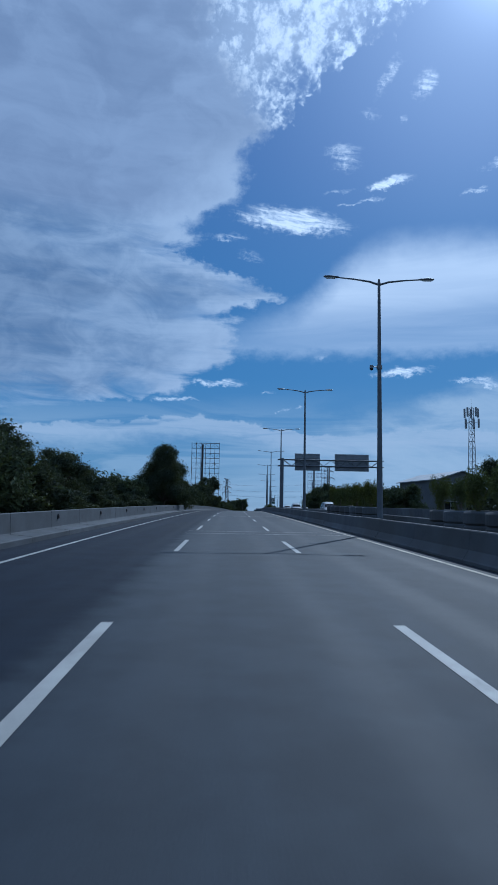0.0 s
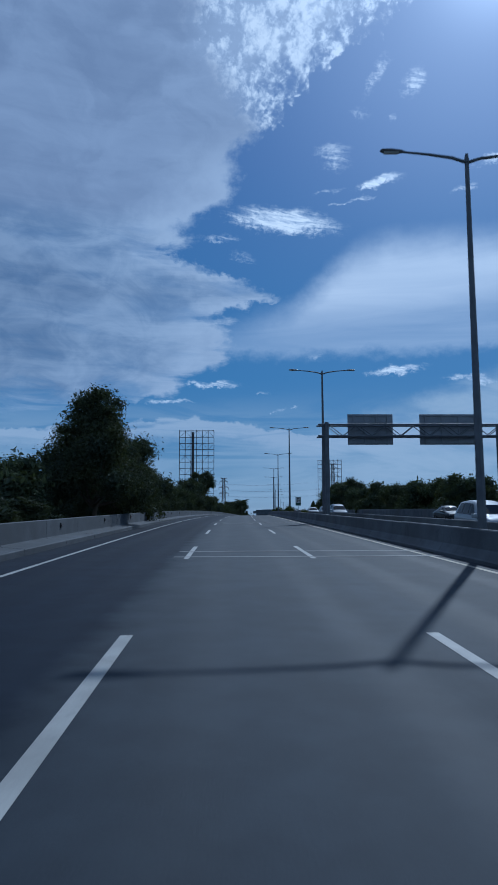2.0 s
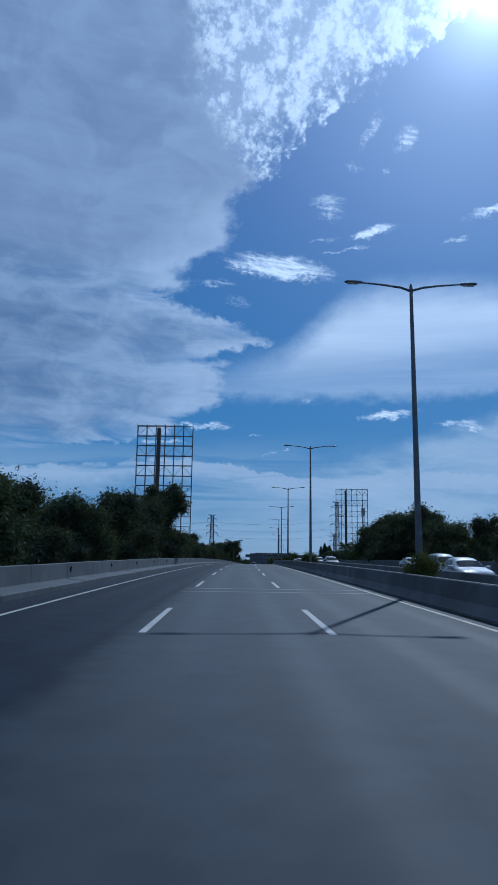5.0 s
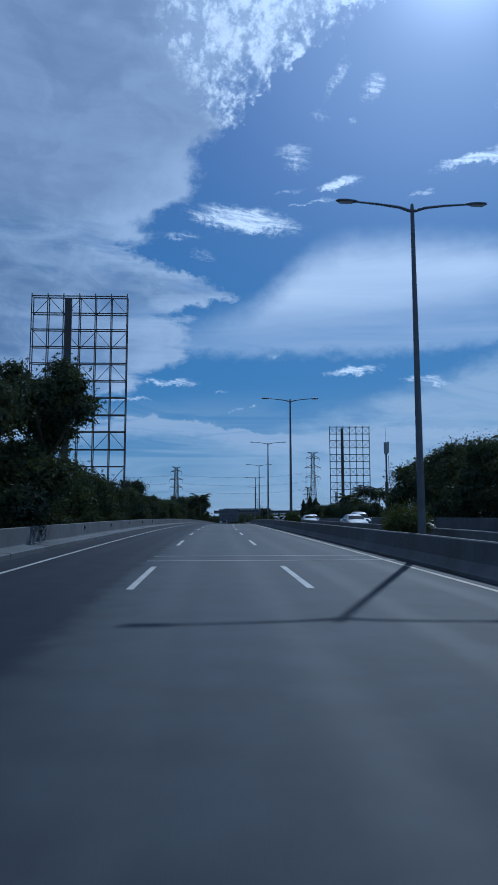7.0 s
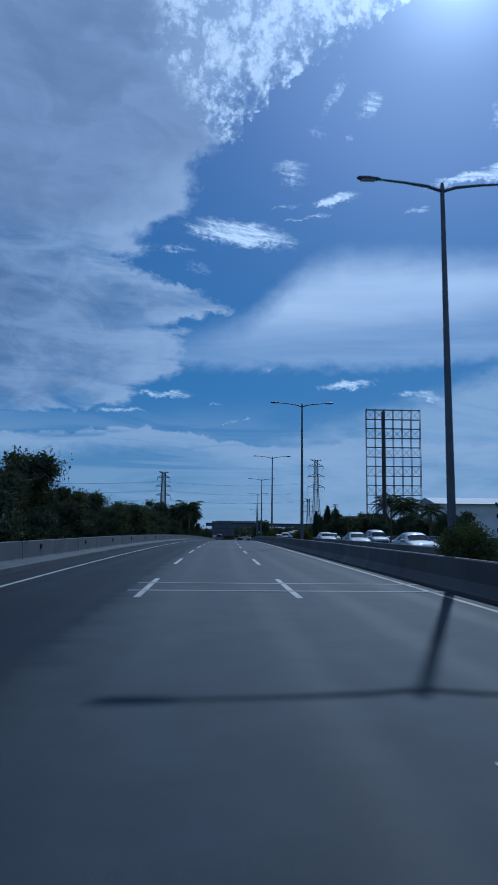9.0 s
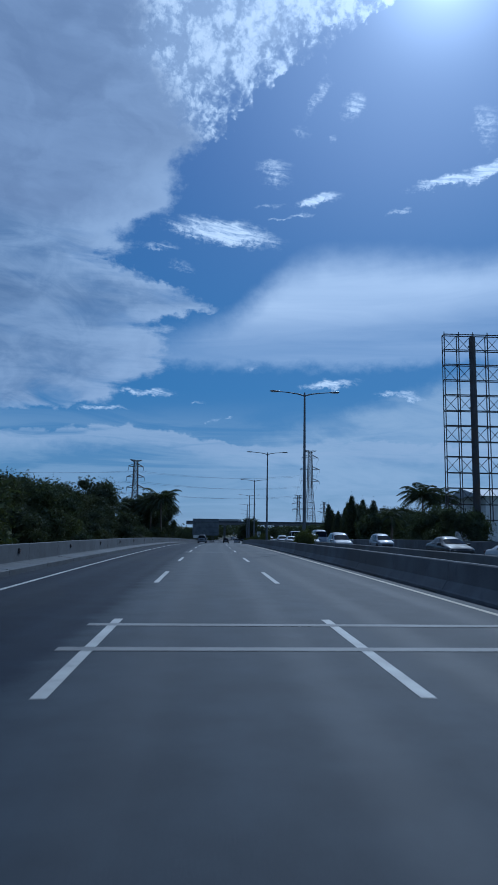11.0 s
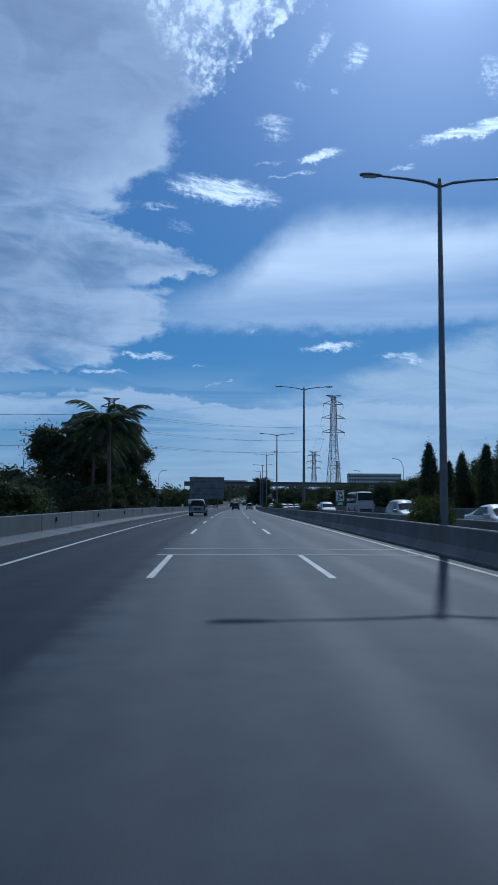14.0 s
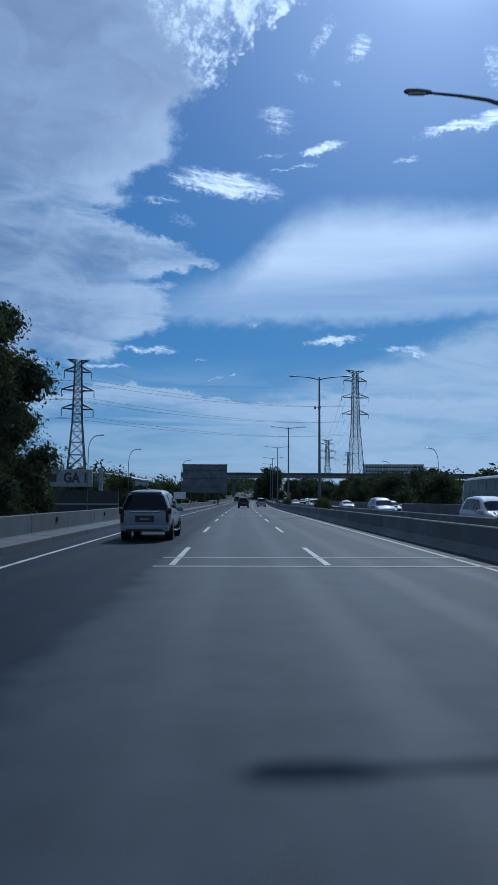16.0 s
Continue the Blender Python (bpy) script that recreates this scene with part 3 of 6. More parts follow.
for l, name in ((-5.46, "edge_line"), (5.28, "edge_line"), (9.95, "edge_line"), (20.6, "edge_line")):
    tagged(finish(name, ribbon(ROAD_S0, 900, l - 0.07, l + 0.07, 0.004), M_PAINT if l < 0 else M_PAINT_OLD), "worn solid white edge line on grey carriageway", "road marking", "edge lines", "structure")
DASH_STARTS = (-41.5, -27.0, -10.6, 3.6, 19.6, 35.6, 51.5, 67.4, 84.0, 100.6, 117.2, 133.8, 148.5, 165.7, 180.5, 196.1, 209.5, 223.0, 236.4, 249.8, 264.3, 281.5, 296.6, 314.0, 331.2, 346.3, 364.2, 379.0, 393.5)
for l in (-1.8, 1.8, 13.4, 17.0):
    starts = list(DASH_STARTS) + [408 + 14.5 * i for i in range(24)]
    for s in starts:
        tagged(finish("lane_dash", ribbon(s, s + 5.4, l - 0.075, l + 0.075, 0.004, 2.8), M_PAINT), "worn white lane dash painted on grey carriageway", "road marking", "lane dashes", "structure")
for s in (1.0, 37.4, 73.2, 114.7, 157.1, 198.8, 240.0, 280.6, 320.6, 365.0, 408.0, 450.0):
    for d in (-1.1, 1.1):
        tagged(finish("deck_joint", ribbon(s + d - 0.13, s + d + 0.13, -2.2, 5.7, 0.006, 1), M_JOINT), "pale concrete strip across the carriageway", "road joint", "deck joints", "structure")


# ---------------------------------------------------------------- barriers
def profile_run(profile, length, mat, name):
    """A straight piece of barrier, its section drawn in (l, z), running along y."""
    bm = bmesh.new()
    a = [bm.verts.new((x, 0.012, z)) for x, z in profile]
    b = [bm.verts.new((x, length - 0.012, z)) for x, z in profile]
    k = len(profile)
    for i in range(k):
        bm.faces.new((a[i], b[i], b[(i + 1) % k], a[(i + 1) % k]))
    bm.faces.new(a)
    bm.faces.new(b[::-1])
    bmesh.ops.recalc_face_normals(bm, faces=bm.faces[:])
    me = bpy.data.meshes.new(name)
    bm.to_mesh(me)
    bm.free()
    me.materials.append(mat)
    return me


LEFT_SECTION = ((-0.12, -0.1), (0.86, -0.1), (0.86, 0.17), (0.83, 0.20), (0.14, 0.25), (0.11, 0.30), (0.09, 0.93), (0.07, 0.95), (-0.08, 0.95), (-0.1, 0.93))
MEDIAN_SECTION = ((-0.30, -0.1), (-0.30, 0.08), (-0.26, 0.12), (-0.12, 0.34), (-0.08, 0.82), (-0.06, 0.85), (0.06, 0.85), (0.08, 0.82), (0.12, 0.34), (0.26, 0.12), (0.30, 0.08), (0.30, -0.1))
WALL_SECTION = ((-0.12, -0.1), (-0.12, 1.08), (-0.10, 1.1), (0.10, 1.1), (0.12, 1.08), (0.12, -0.1))


def barrier(name, section, mat, l, s0, s1, length, label):
    root = thing(name, Matrix.Identity(4), label, "barrier", kind="structure")
    me = profile_run(section, length, mat, "barrier_segment")
    s = s0
    while s < s1:
        ob = new("barrier_segment", me)
        ob.parent = root
        a, b = at(s, l), at(s + length, l)
        ob.matrix_basis = pose(a.x, a.y, a.z + random.uniform(-0.008, 0.008), 0, 0, math.degrees(math.atan2(-(b.x - a.x), b.y - a.y))) @ pose(0, 0, 0, math.degrees(math.atan2(b.z - a.z, length)), 0, 0)
        s += length
    return root


left_wall = barrier("roadside_barrier", LEFT_SECTION, M_CONCRETE, -7.55, -48, 520, 5.0, "stained grey concrete safety barrier with joints along the shoulder")
median_near = barrier("median_barrier", MEDIAN_SECTION, M_MEDIAN, 6.05, -48, 520, 5.0, "low grey concrete barrier along the median")
median_far = barrier("median_barrier", MEDIAN_SECTION, M_MEDIAN, 9.15, -48, 520, 5.0, "low grey concrete barrier beside the oncoming carriageway")
far_wall = barrier("roadside_wall", WALL_SECTION, M_MEDIAN, 22.0, -48, 520, 8.0, "long grey concrete wall beyond the oncoming carriageway")
for name, l, section in (("roadside_barrier", -7.55, LEFT_SECTION), ("median_barrier", 6.05, MEDIAN_SECTION), ("median_barrier", 9.15, MEDIAN_SECTION)):
    barrier(name, section, M_CONCRETE, l, 520, 1000, 20.0, "far run of grey concrete barrier")


# ---------------------------------------------------------------- street lamps
def street_lamp():
    root = thing("street_lamp", Matrix.Identity(4), "tall grey tapered steel lamp post with two arms on the median", "street lamp", "median lamp posts")
    part("base_plate", box(-0.22, -0.22, 0, 0.22, 0.22, 0.04), M_GALV, root)
    for x, y in itertools.product((-0.15, 0.15), repeat=2):
        part("bolt", rod((x, y, 0.03), (x, y, 0.12), 0.018, sides=6), M_GALV, root)
    part("pole", rod((0, 0, 0.04), (0, 0, 13.2), 0.16, 0.075, 8), M_GALV, root)
    part("cap", rod((0, 0, 13.1), (0, 0, 13.42), 0.10, 0.05, 8), M_GALV, root)
    for sgn in (-1, 1):
        bm = bmesh.new()
        add_tube(bm, [(sgn * 0.04, 0, 13.12), (sgn * 0.5, 0, 13.27), (sgn * 1.3, 0, 13.38), (sgn * 2.25, 0, 13.46)], [0.06, 0.055, 0.045, 0.035], 8)
        arm = part("arm", bm, M_GALV, root)
        bm = bmesh.new()
        add_tube(bm, [(sgn * 2.15, 0, 13.46), (sgn * 2.25, 0, 13.47), (sgn * 2.6, 0, 13.49), (sgn * 2.9, 0, 13.5), (sgn * 2.98, 0, 13.5)], [0.05, 0.09, 0.12, 0.10, 0.03], 10)
        for v in bm.verts:
            v.co.z = 13.48 + (v.co.z - 13.48) * 0.62
        head = part("lamp_head", bm, M_LAMP, root, "flat grey lamp housing")
        part("lens", box(sgn * 2.35, -0.08, 13.40, sgn * 2.85, 0.08, 13.425, bevel=0.01), M_LENS, head)
    return root


LAMP_S = (3.5, 37.9, 73.8, 115.2, 159.1, 202.2, 241.7, 284.1, 324.1, 367.5, 411.8, 456.0, 497.4, 541.0, 583.0, 625.0, 667.0, 709.0, 751.0)
lamp_model = street_lamp()
lamp_model.matrix_basis = stand(LAMP_S[0], 7.52, 0.02)
for s in LAMP_S[1:]:
    copy_thing(lamp_model, stand(s, 7.52, 0.02))


# ---------------------------------------------------------------- plants
def leaf_cloud(rng, centres, radii, count, size, droop=0.0, hollow=0.35):
    """Vertices and faces of many small bent leaves spread through the given lobes."""
    weights = np.array([r[0] * r[1] * r[2] for r in radii])
    pick = rng.choice(len(centres), count, p=weights / weights.sum())
    d = rng.normal(size=(count, 3))
    d /= np.linalg.norm(d, axis=1)[:, None]
    rad = (hollow + (1 - hollow) * rng.random(count) ** 0.6) * (1 + 0.16 * rng.normal(size=count))
    c = np.array(centres)[pick] + d * rad[:, None] * np.array(radii)[pick]
    c[:, 2] -= droop * rng.random(count)
    nrm = d + rng.normal(size=(count, 3)) * 0.8 + np.array((0, 0, 0.5))
    nrm /= np.linalg.norm(nrm, axis=1)[:, None]
    t = np.cross(nrm, rng.normal(size=(count, 3)))
    t /= np.linalg.norm(t, axis=1)[:, None]
    b = np.cross(nrm, t)
    s = (size * (0.6 + 0.8 * rng.random(count)))[:, None]
    v = np.stack([c - t * s, c - b * s * 0.42 + nrm * s * 0.12, c + t * s - nrm * s * 0.15, c + b * s * 0.42 + nrm * s * 0.12], 1).reshape(-1, 3)
    f = np.arange(count * 4).reshape(-1, 4)
    return v, f


def mesh_of(name, v, f, mat):
    me = bpy.data.meshes.new(name)
    me.from_pydata([tuple(x) for x in v], [], [tuple(int(i) for i in x) for x in f])
    me.materials.append(mat)
    return me


def broad_tree(seed, h, w, mat, label, trunk_h=0.3, count=5200, size=0.22, cone=0.0, lobes=15):
    """Leafy tree: tapered trunk, limbs that end in lobes of foliage, ragged outline."""
    rng = np.random.default_rng(seed)
    root = thing("tree", Matrix.Identity(4), label, "tree", "trees beside the motorway")
    bm = bmesh.new()
    top = h * 0.7
    add_tube(bm, [(0, 0, -0.1), (0.05 * w, 0.02 * w, h * 0.2), (-0.02 * w, 0.05 * w, h * 0.45), (0, 0, top)], [0.035 * h * 0.6, 0.028 * h * 0.6, 0.018 * h * 0.6, 0.006 * h], 8)
    part("trunk", bm, M_BARK, root, smooth=True)
    centres, radii = [], []
    for i in range(lobes):
        u = (i + 0.5) / lobes
        z = h * (trunk_h + (0.93 - trunk_h) * u)
        reach = w * 0.5 * (1 - cone * u) * (0.35 + 0.65 * math.sin(math.pi * min(1.0, 0.25 + 0.72 * u)) if not cone else 1 - 0.25 * abs(u - 0.2)) * (0.55 + 0.5 * rng.random())
        a = i * 2.4 + rng.random()
        r = w * (0.17 + 0.10 * rng.random()) * (1 - 0.55 * cone * u)
        centres.append((reach * math.cos(a), reach * math.sin(a), z - r * 0.35))
        radii.append((r, r, r * (0.65 + 0.2 * rng.random())))
    centres.append((0, 0, h * 0.62))
    radii.append((w * 0.26 * (1 - 0.5 * cone), w * 0.26 * (1 - 0.5 * cone), h * 0.27))
    bm = bmesh.new()
    for c in centres[:-1:2]:
        z0 = min(top * 0.9, max(h * 0.15, c[2] - 0.25 * h))
        add_tube(bm, [(0, 0, z0), (c[0] * 0.5, c[1] * 0.5, z0 * 0.45 + c[2] * 0.55 - 0.02 * h), (c[0] * 0.9, c[1] * 0.9, c[2])], [0.012 * h, 0.008 * h, 0.003 * h], 6)
    tagged(part("branchwork", bm, M_BARK, root, smooth=True), kind="stuff")
    v, f = leaf_cloud(rng, centres, radii, count, size, droop=0.25)
    v2, f2 = leaf_cloud(rng, centres, [tuple(x * 0.72 for x in r) for r in radii], 8500, 0.24, hollow=0.05)
    crown = new("crown", mesh_of("crown", np.concatenate((v, v2)), np.concatenate((f, f2 + len(v))), mat))
    crown.parent = root
    # sprigs that break the outline
    idx = rng.choice(len(centres) - 1, 60)
    d = rng.normal(size=(60, 3))
    d[:, 2] = abs(d[:, 2]) * 0.9
    d /= np.linalg.norm(d, axis=1)[:, None]
    tips = np.array(centres)[idx] + d * np.array(radii)[idx] * 1.12
    v, f = leaf_cloud(rng, [tuple(q) for q in tips], [(size * 1.6,) * 3] * 60, 900, size * 0.85, hollow=0.1)
    sprigs = new("outer_twig", mesh_of("outer_twig", v, f, mat))
    sprigs.parent = root
    return root


def column_tree(seed, h, w, label):
    """Narrow upright tree, pointed, foliage to the ground."""
    rng = np.random.default_rng(seed)
    root = thing("columnar_tree", Matrix.Identity(4), label, "tree", "columnar trees")
    part("trunk", rod((0, 0, -0.1), (0, 0, h * 0.8), 0.12, 0.03, 8), M_BARK, root)
    cs, rs = [], []
    for i in range(12):
        u = i / 11
        r = w * 0.5 * min(1.0, 0.8 + u) * (1.0 - u ** 4.5) + 0.12
        cs.append((rng.normal() * 0.03 * w * (1 - u), rng.normal() * 0.03 * w * (1 - u), h * (0.05 + 0.9 * u)))
        rs.append((r, r, h * 0.075))
    v, f = leaf_cloud(rng, cs, rs, 9000, 0.11, droop=0.1)
    v2, f2 = leaf_cloud(rng, cs, [tuple(x * 0.7 for x in r) for r in rs], 1500, 0.3, hollow=0.05)
    v, f = np.concatenate((v, v2)), np.concatenate((f, f2 + len(v)))
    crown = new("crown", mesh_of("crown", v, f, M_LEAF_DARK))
    crown.parent = root
    return root


def palm(seed, h, frond, label, count=17):
    """Palm with a ringed trunk and arching feathered fronds."""
    rng = np.random.default_rng(seed)
    root = thing("palm_tree", Matrix.Identity(4), label, "palm tree", "palm trees")
    bm = bmesh.new()
    k = 16
    add_tube(bm, [(0.05 * math.sin(i * 0.35), 0.03 * i / k, h * i / k - 0.1) for i in range(k + 1)], [0.24 - 0.11 * (i / k) + (0.018 if i % 2 else 0) for i in range(k + 1)], 10)
    part("trunk", bm, M_BARK, root, smooth=True)
    for i in range(count):
        a = i * 2.399
        rise = 1.25 - 1.55 * (i / count) + rng.normal() * 0.10
        ln = frond * (0.85 + 0.3 * rng.random())
        pts = []
        for j in range(9):
            u = j / 8
            out = ln * u * (1 - 0.12 * u)
            pts.append(Vector((math.cos(a) * out, math.sin(a) * out, h + ln * (rise * u - (0.55 + 0.28 * rise) * u * u))))
        fr = thing_part("frond", root)
        bm = bmesh.new()
        add_tube(bm, pts, [0.035 * (1 - 0.85 * j / 8) for j in range(9)], 5)
        side = Vector((-math.sin(a), math.cos(a), 0))
        for j in range(44):
            u = 0.1 + 0.88 * j / 43
            q = pts[min(7, int(u * 8))].lerp(pts[min(8, int(u * 8) + 1)], u * 8 - int(u * 8))
            t = (pts[min(8, int(u * 8) + 1)] - pts[min(7, int(u * 8))]).normalized()
            leaf = ln * 0.27 * math.sin(math.pi * min(1, 0.22 + 0.74 * u))
            for sg in (-1, 1):
                e = q + side * sg * leaf * 0.8 + t * leaf * 0.55 + Vector((0, 0, -leaf * (0.28 + 0.35 * rng.random())))
                wv = t * 0.035
                vs = [bm.verts.new(x) for x in (q - wv, q + wv, q.lerp(e, 0.6) + wv * 0.8 + Vector((0, 0, 0.05 * leaf)), e)]
                bm.faces.new(vs)
        me = bpy.data.meshes.new("frond")
        bm.to_mesh(me)
        bm.free()
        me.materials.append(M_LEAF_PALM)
        fr.data = me
    return root


def thing_part(name, parent):
    ob = new(name, bpy.data.meshes.new(name))
    ob.parent = parent
    return ob


def shrub(seed, w, h, mat, label, count=1500, size=0.07):
    rng = np.random.default_rng(seed)
    root = thing("shrub", Matrix.Identity(4), label, "shrub", "median shrubs")
    cs = [((rng.random() - 0.5) * w * 0.75, (rng.random() - 0.5) * w * 0.75, h * (0.3 + 0.45 * rng.random())) for _ in range(10)]
    rs = [(w * (0.2 + 0.12 * rng.random()),) * 2 + (h * (0.2 + 0.12 * rng.random()),) for _ in range(10)]
    bm = bmesh.new()
    for c in cs:
        add_tube(bm, [(c[0] * 0.1, c[1] * 0.1, -0.02), (c[0] * 0.6, c[1] * 0.6, c[2] * 0.6), c], [0.03, 0.02, 0.008], 5)
    tagged(part("stemwork", bm, M_BARK, root), kind="stuff")
    v, f = leaf_cloud(rng, cs, rs, count, size, hollow=0.3)
    ob = new("foliage", mesh_of("foliage", v, f, mat))
    ob.parent = root
    return root


def plant(model, used, s, l, scale=1.0, turn=None, stretch=1.0, z=-0.13):
    """Stand a copy of a model at (s, l); the model itself is the first."""
    m = stand(s, l, z, random.uniform(0, 360) if turn is None else turn) @ Matrix.Diagonal((scale, scale, scale * stretch, 1))
    if model.name in used:
        return copy_thing(model, m)
    used.add(model.name)
    model.matrix_basis = m
    return model


USED = set()
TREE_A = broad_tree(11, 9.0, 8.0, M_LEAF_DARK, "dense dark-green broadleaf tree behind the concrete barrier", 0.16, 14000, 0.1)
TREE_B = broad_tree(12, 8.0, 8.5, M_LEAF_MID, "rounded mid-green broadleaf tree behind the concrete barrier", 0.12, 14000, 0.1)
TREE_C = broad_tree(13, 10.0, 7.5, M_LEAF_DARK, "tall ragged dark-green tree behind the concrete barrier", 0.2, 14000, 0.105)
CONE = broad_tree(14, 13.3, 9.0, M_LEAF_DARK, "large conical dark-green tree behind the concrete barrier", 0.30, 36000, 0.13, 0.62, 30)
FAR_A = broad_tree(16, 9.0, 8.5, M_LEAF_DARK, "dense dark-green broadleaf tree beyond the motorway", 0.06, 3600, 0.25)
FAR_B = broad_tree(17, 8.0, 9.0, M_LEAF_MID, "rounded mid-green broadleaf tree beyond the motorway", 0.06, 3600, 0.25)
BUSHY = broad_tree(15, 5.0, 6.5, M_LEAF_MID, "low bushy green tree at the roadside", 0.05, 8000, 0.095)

#            kind, s, l, height
LEFT_TREES = (("B", 6, -14, 5.6), ("A", 16, -15, 6.4), ("C", 27, -14, 6.5), ("A", 36, -13.5, 6.4), ("C", 46, -14, 7.0), ("K", 54, -12.5, 5.0), ("A", 60, -15, 5.4), ("K", 69, -12, 4.8),
              ("P", 60.0, -10.3, 10.5), ("C", 70, -11.0, 12.0), ("A", 79, -11.2, 11.2), ("C", 87, -11.4, 10.6), ("C", 95, -12.0, 9.8), ("A", 106, -12.2, 6.6), ("B", 114, -12.4, 7.2), ("A", 123, -13, 7.4), ("B", 132, -12.2, 7.2), ("C", 141, -13.5, 8.6), ("A", 149, -12.4, 10.0),
              ("C", 157, -12.6, 11.6), ("A", 165, -12.4, 11.0), ("C", 173, -12.2, 10.2), ("B", 181, -12.2, 8.0), ("B", 190, -11.8, 7.4), ("A", 199, -11.8, 6.6), ("B", 207, -11.6, 6.4), ("A", 215, -12.0, 6.4),
              ("A", 222, -12.6, 8.6), ("C", 230, -12.4, 8.0), ("A", 238, -12.2, 6.6), ("B", 250, -12.4, 5.6), ("K", 258, -12, 5.2), ("A", 267, -13, 6.6), ("B", 276, -12.6, 7.2), ("A", 285, -13, 7.4),
              ("C", 295, -12.8, 9.0), ("A", 300, -13.3, 9.8), ("B", 310, -13.8, 4.6), ("B", 319, -14.0, 3.2), ("K", 328, -12.6, 2.9), ("K", 337, -13.0, 2.9), ("B", 346, -13.6, 3.2), ("A", 358, -16.5, 4.4),
              ("A", 371, -17.0, 11.6), ("B", 380, -16.0, 9.8), ("B", 391, -16.5, 7.4), ("B", 402, -18, 6.0),
              ("K", 436, -20, 5.0), ("B", 455, -24, 5.6), ("A", 470, -22, 5.8), ("K", 486, -25, 5.2), ("A", 505, -24, 6.4), ("B", 530, -20, 7.5), ("A", 552, -17, 8.5), ("C", 570, -16, 9.5), ("A", 590, -15, 9.5), ("B", 610, -14, 9.5), ("A", 628, -13, 10), ("B", 560, -30, 8.5), ("A", 600, -32, 9), ("B", 640, -30, 10), ("A", 580, -44, 9), ("A", 620, -50, 9.5),
              ("B", 20, -24, 7.4), ("A", 44, -26, 7.0), ("C", 140, -22, 9.5), ("B", 258, -22, 6.6), ("A", 282, -23, 7.0), ("C", 330, -24, 7.0), ("A", 350, -26, 6.4))
RIGHT_TREES = (("K", 66, 25.5, 4.4), ("K", 90, 26, 4.8), ("B", 98, 27, 5.2), ("K", 106, 26, 5.0), ("B", 115, 27, 5.6), ("A", 124, 28, 6.6), ("B", 133, 27, 6.6), ("K", 142, 26, 6.0), ("B", 151, 28, 7.0), ("A", 162, 28, 7.4),
               ("B", 173, 27, 7.6), ("C", 182, 28, 9.0), ("A", 192, 28.5, 11.6), ("B", 200, 27.0, 11.0), ("A", 208, 27.0, 11.4), ("B", 215, 25.8, 10.0), ("A", 382, 42, 9.0), ("B", 392, 46, 10.0), ("A", 400, 50, 10.5), ("B", 372, 40, 8.0), ("A", 410, 58, 10.0), ("B", 388, 35, 9.5), ("A", 397, 43, 11.5), ("B", 404, 50, 12.0), ("A", 60, 37.5, 10.0), ("B", 276, 27.2, 5.4), ("K", 256, 27, 3.8), ("K", 270, 27, 3.4), ("K", 300, 27, 4.4), ("B", 312, 28, 6.4),
               ("K", 336, 27, 5.4), ("B", 345, 28, 6.2), ("B", 374, 30, 6.6), ("A", 391, 29, 7.4), ("B", 398, 27, 6.8), ("K", 407, 26, 5.2), ("A", 424, 29, 6.8), ("B", 438, 27, 7.4), ("A", 452, 29, 8.8), ("B", 466, 27, 8.8),
               ("A", 480, 28, 9.4), ("B", 496, 26, 8.8), ("A", 514, 27, 9.6), ("K", 530, 26, 6.0), ("B", 552, 25, 7.6), ("A", 575, 27, 8.0), ("C", 600, 24, 9.0), ("A", 612, 8.2, 17.0), ("B", 622, 5.6, 13.0), ("A", 600, 16, 10.5), ("B", 608, 23, 11.0), ("A", 600, 40, 11.0), ("B", 612, 52, 11.0), ("A", 615, 66, 12.0), ("B", 622, 80, 12.0), ("A", 606, 30, 10.0), ("A", 540, 34, 9.0), ("B", 560, 42, 9.5), ("A", 630, 28, 8.0))
MODELS = {"A": (TREE_A, 9.0), "B": (TREE_B, 8.0), "C": (TREE_C, 10.0), "P": (CONE, 13.3), "K": (BUSHY, 5.0)}
for kind, s, l, h in LEFT_TREES + RIGHT_TREES:
    model, mh = MODELS[kind]
    if (s > 420 or l < -19) and kind != "P":
        model, mh = (FAR_A, 9.0) if kind in "AC" else (FAR_B, 8.0)
    close = 57 < s < 346 and l > -15
    k = h / mh * (0.98 if close and l < 0 else 0.98 if 18 < s < 57 and l < 0 else 1.14)
    wide = max(k, 0.72 if l > 0 or not close else 0.66)
    plant(model, USED, s, l + (0.7 if close else -1.3) if l < 0 else l, wide, stretch=k / wide)

UMBRELLA = broad_tree(18, 13.4, 8.0, M_LEAF_DARK, "tall dark-green tree with a high spreading crown beside the billboard", 0.62, 9000, 0.11, 0.0, 11)
plant(UMBRELLA, USED, 174.5, -10.2, 0.86, 40)
plant(TREE_C, USED, 386, -14.6, 1.1, stretch=1.5)
plant(TREE_C, USED, 378.5, -12.6, 0.86, stretch=1.62)
plant(TREE_A, USED, 384, -13.6, 0.9, stretch=1.2)
plant(UMBRELLA, USED, 381, -13.8, 0.95, 200, stretch=1.12)
plant(TREE_C, USED, 372, -13.6, 0.95, stretch=1.1)
THICKET = broad_tree(19, 5.4, 5.6, M_LEAF_DARK, "low dense dark-green tree close behind the barrier", 0.03, 15000, 0.07)
for s in range(10, 332, 7):
    plant(THICKET, USED, s + random.uniform(-1.5, 1.5), -11.2 - random.uniform(0, 0.5), random.uniform(0.74, 0.88), stretch=0.84 if s < 57 else 1.02 if s < 305 else 0.62)
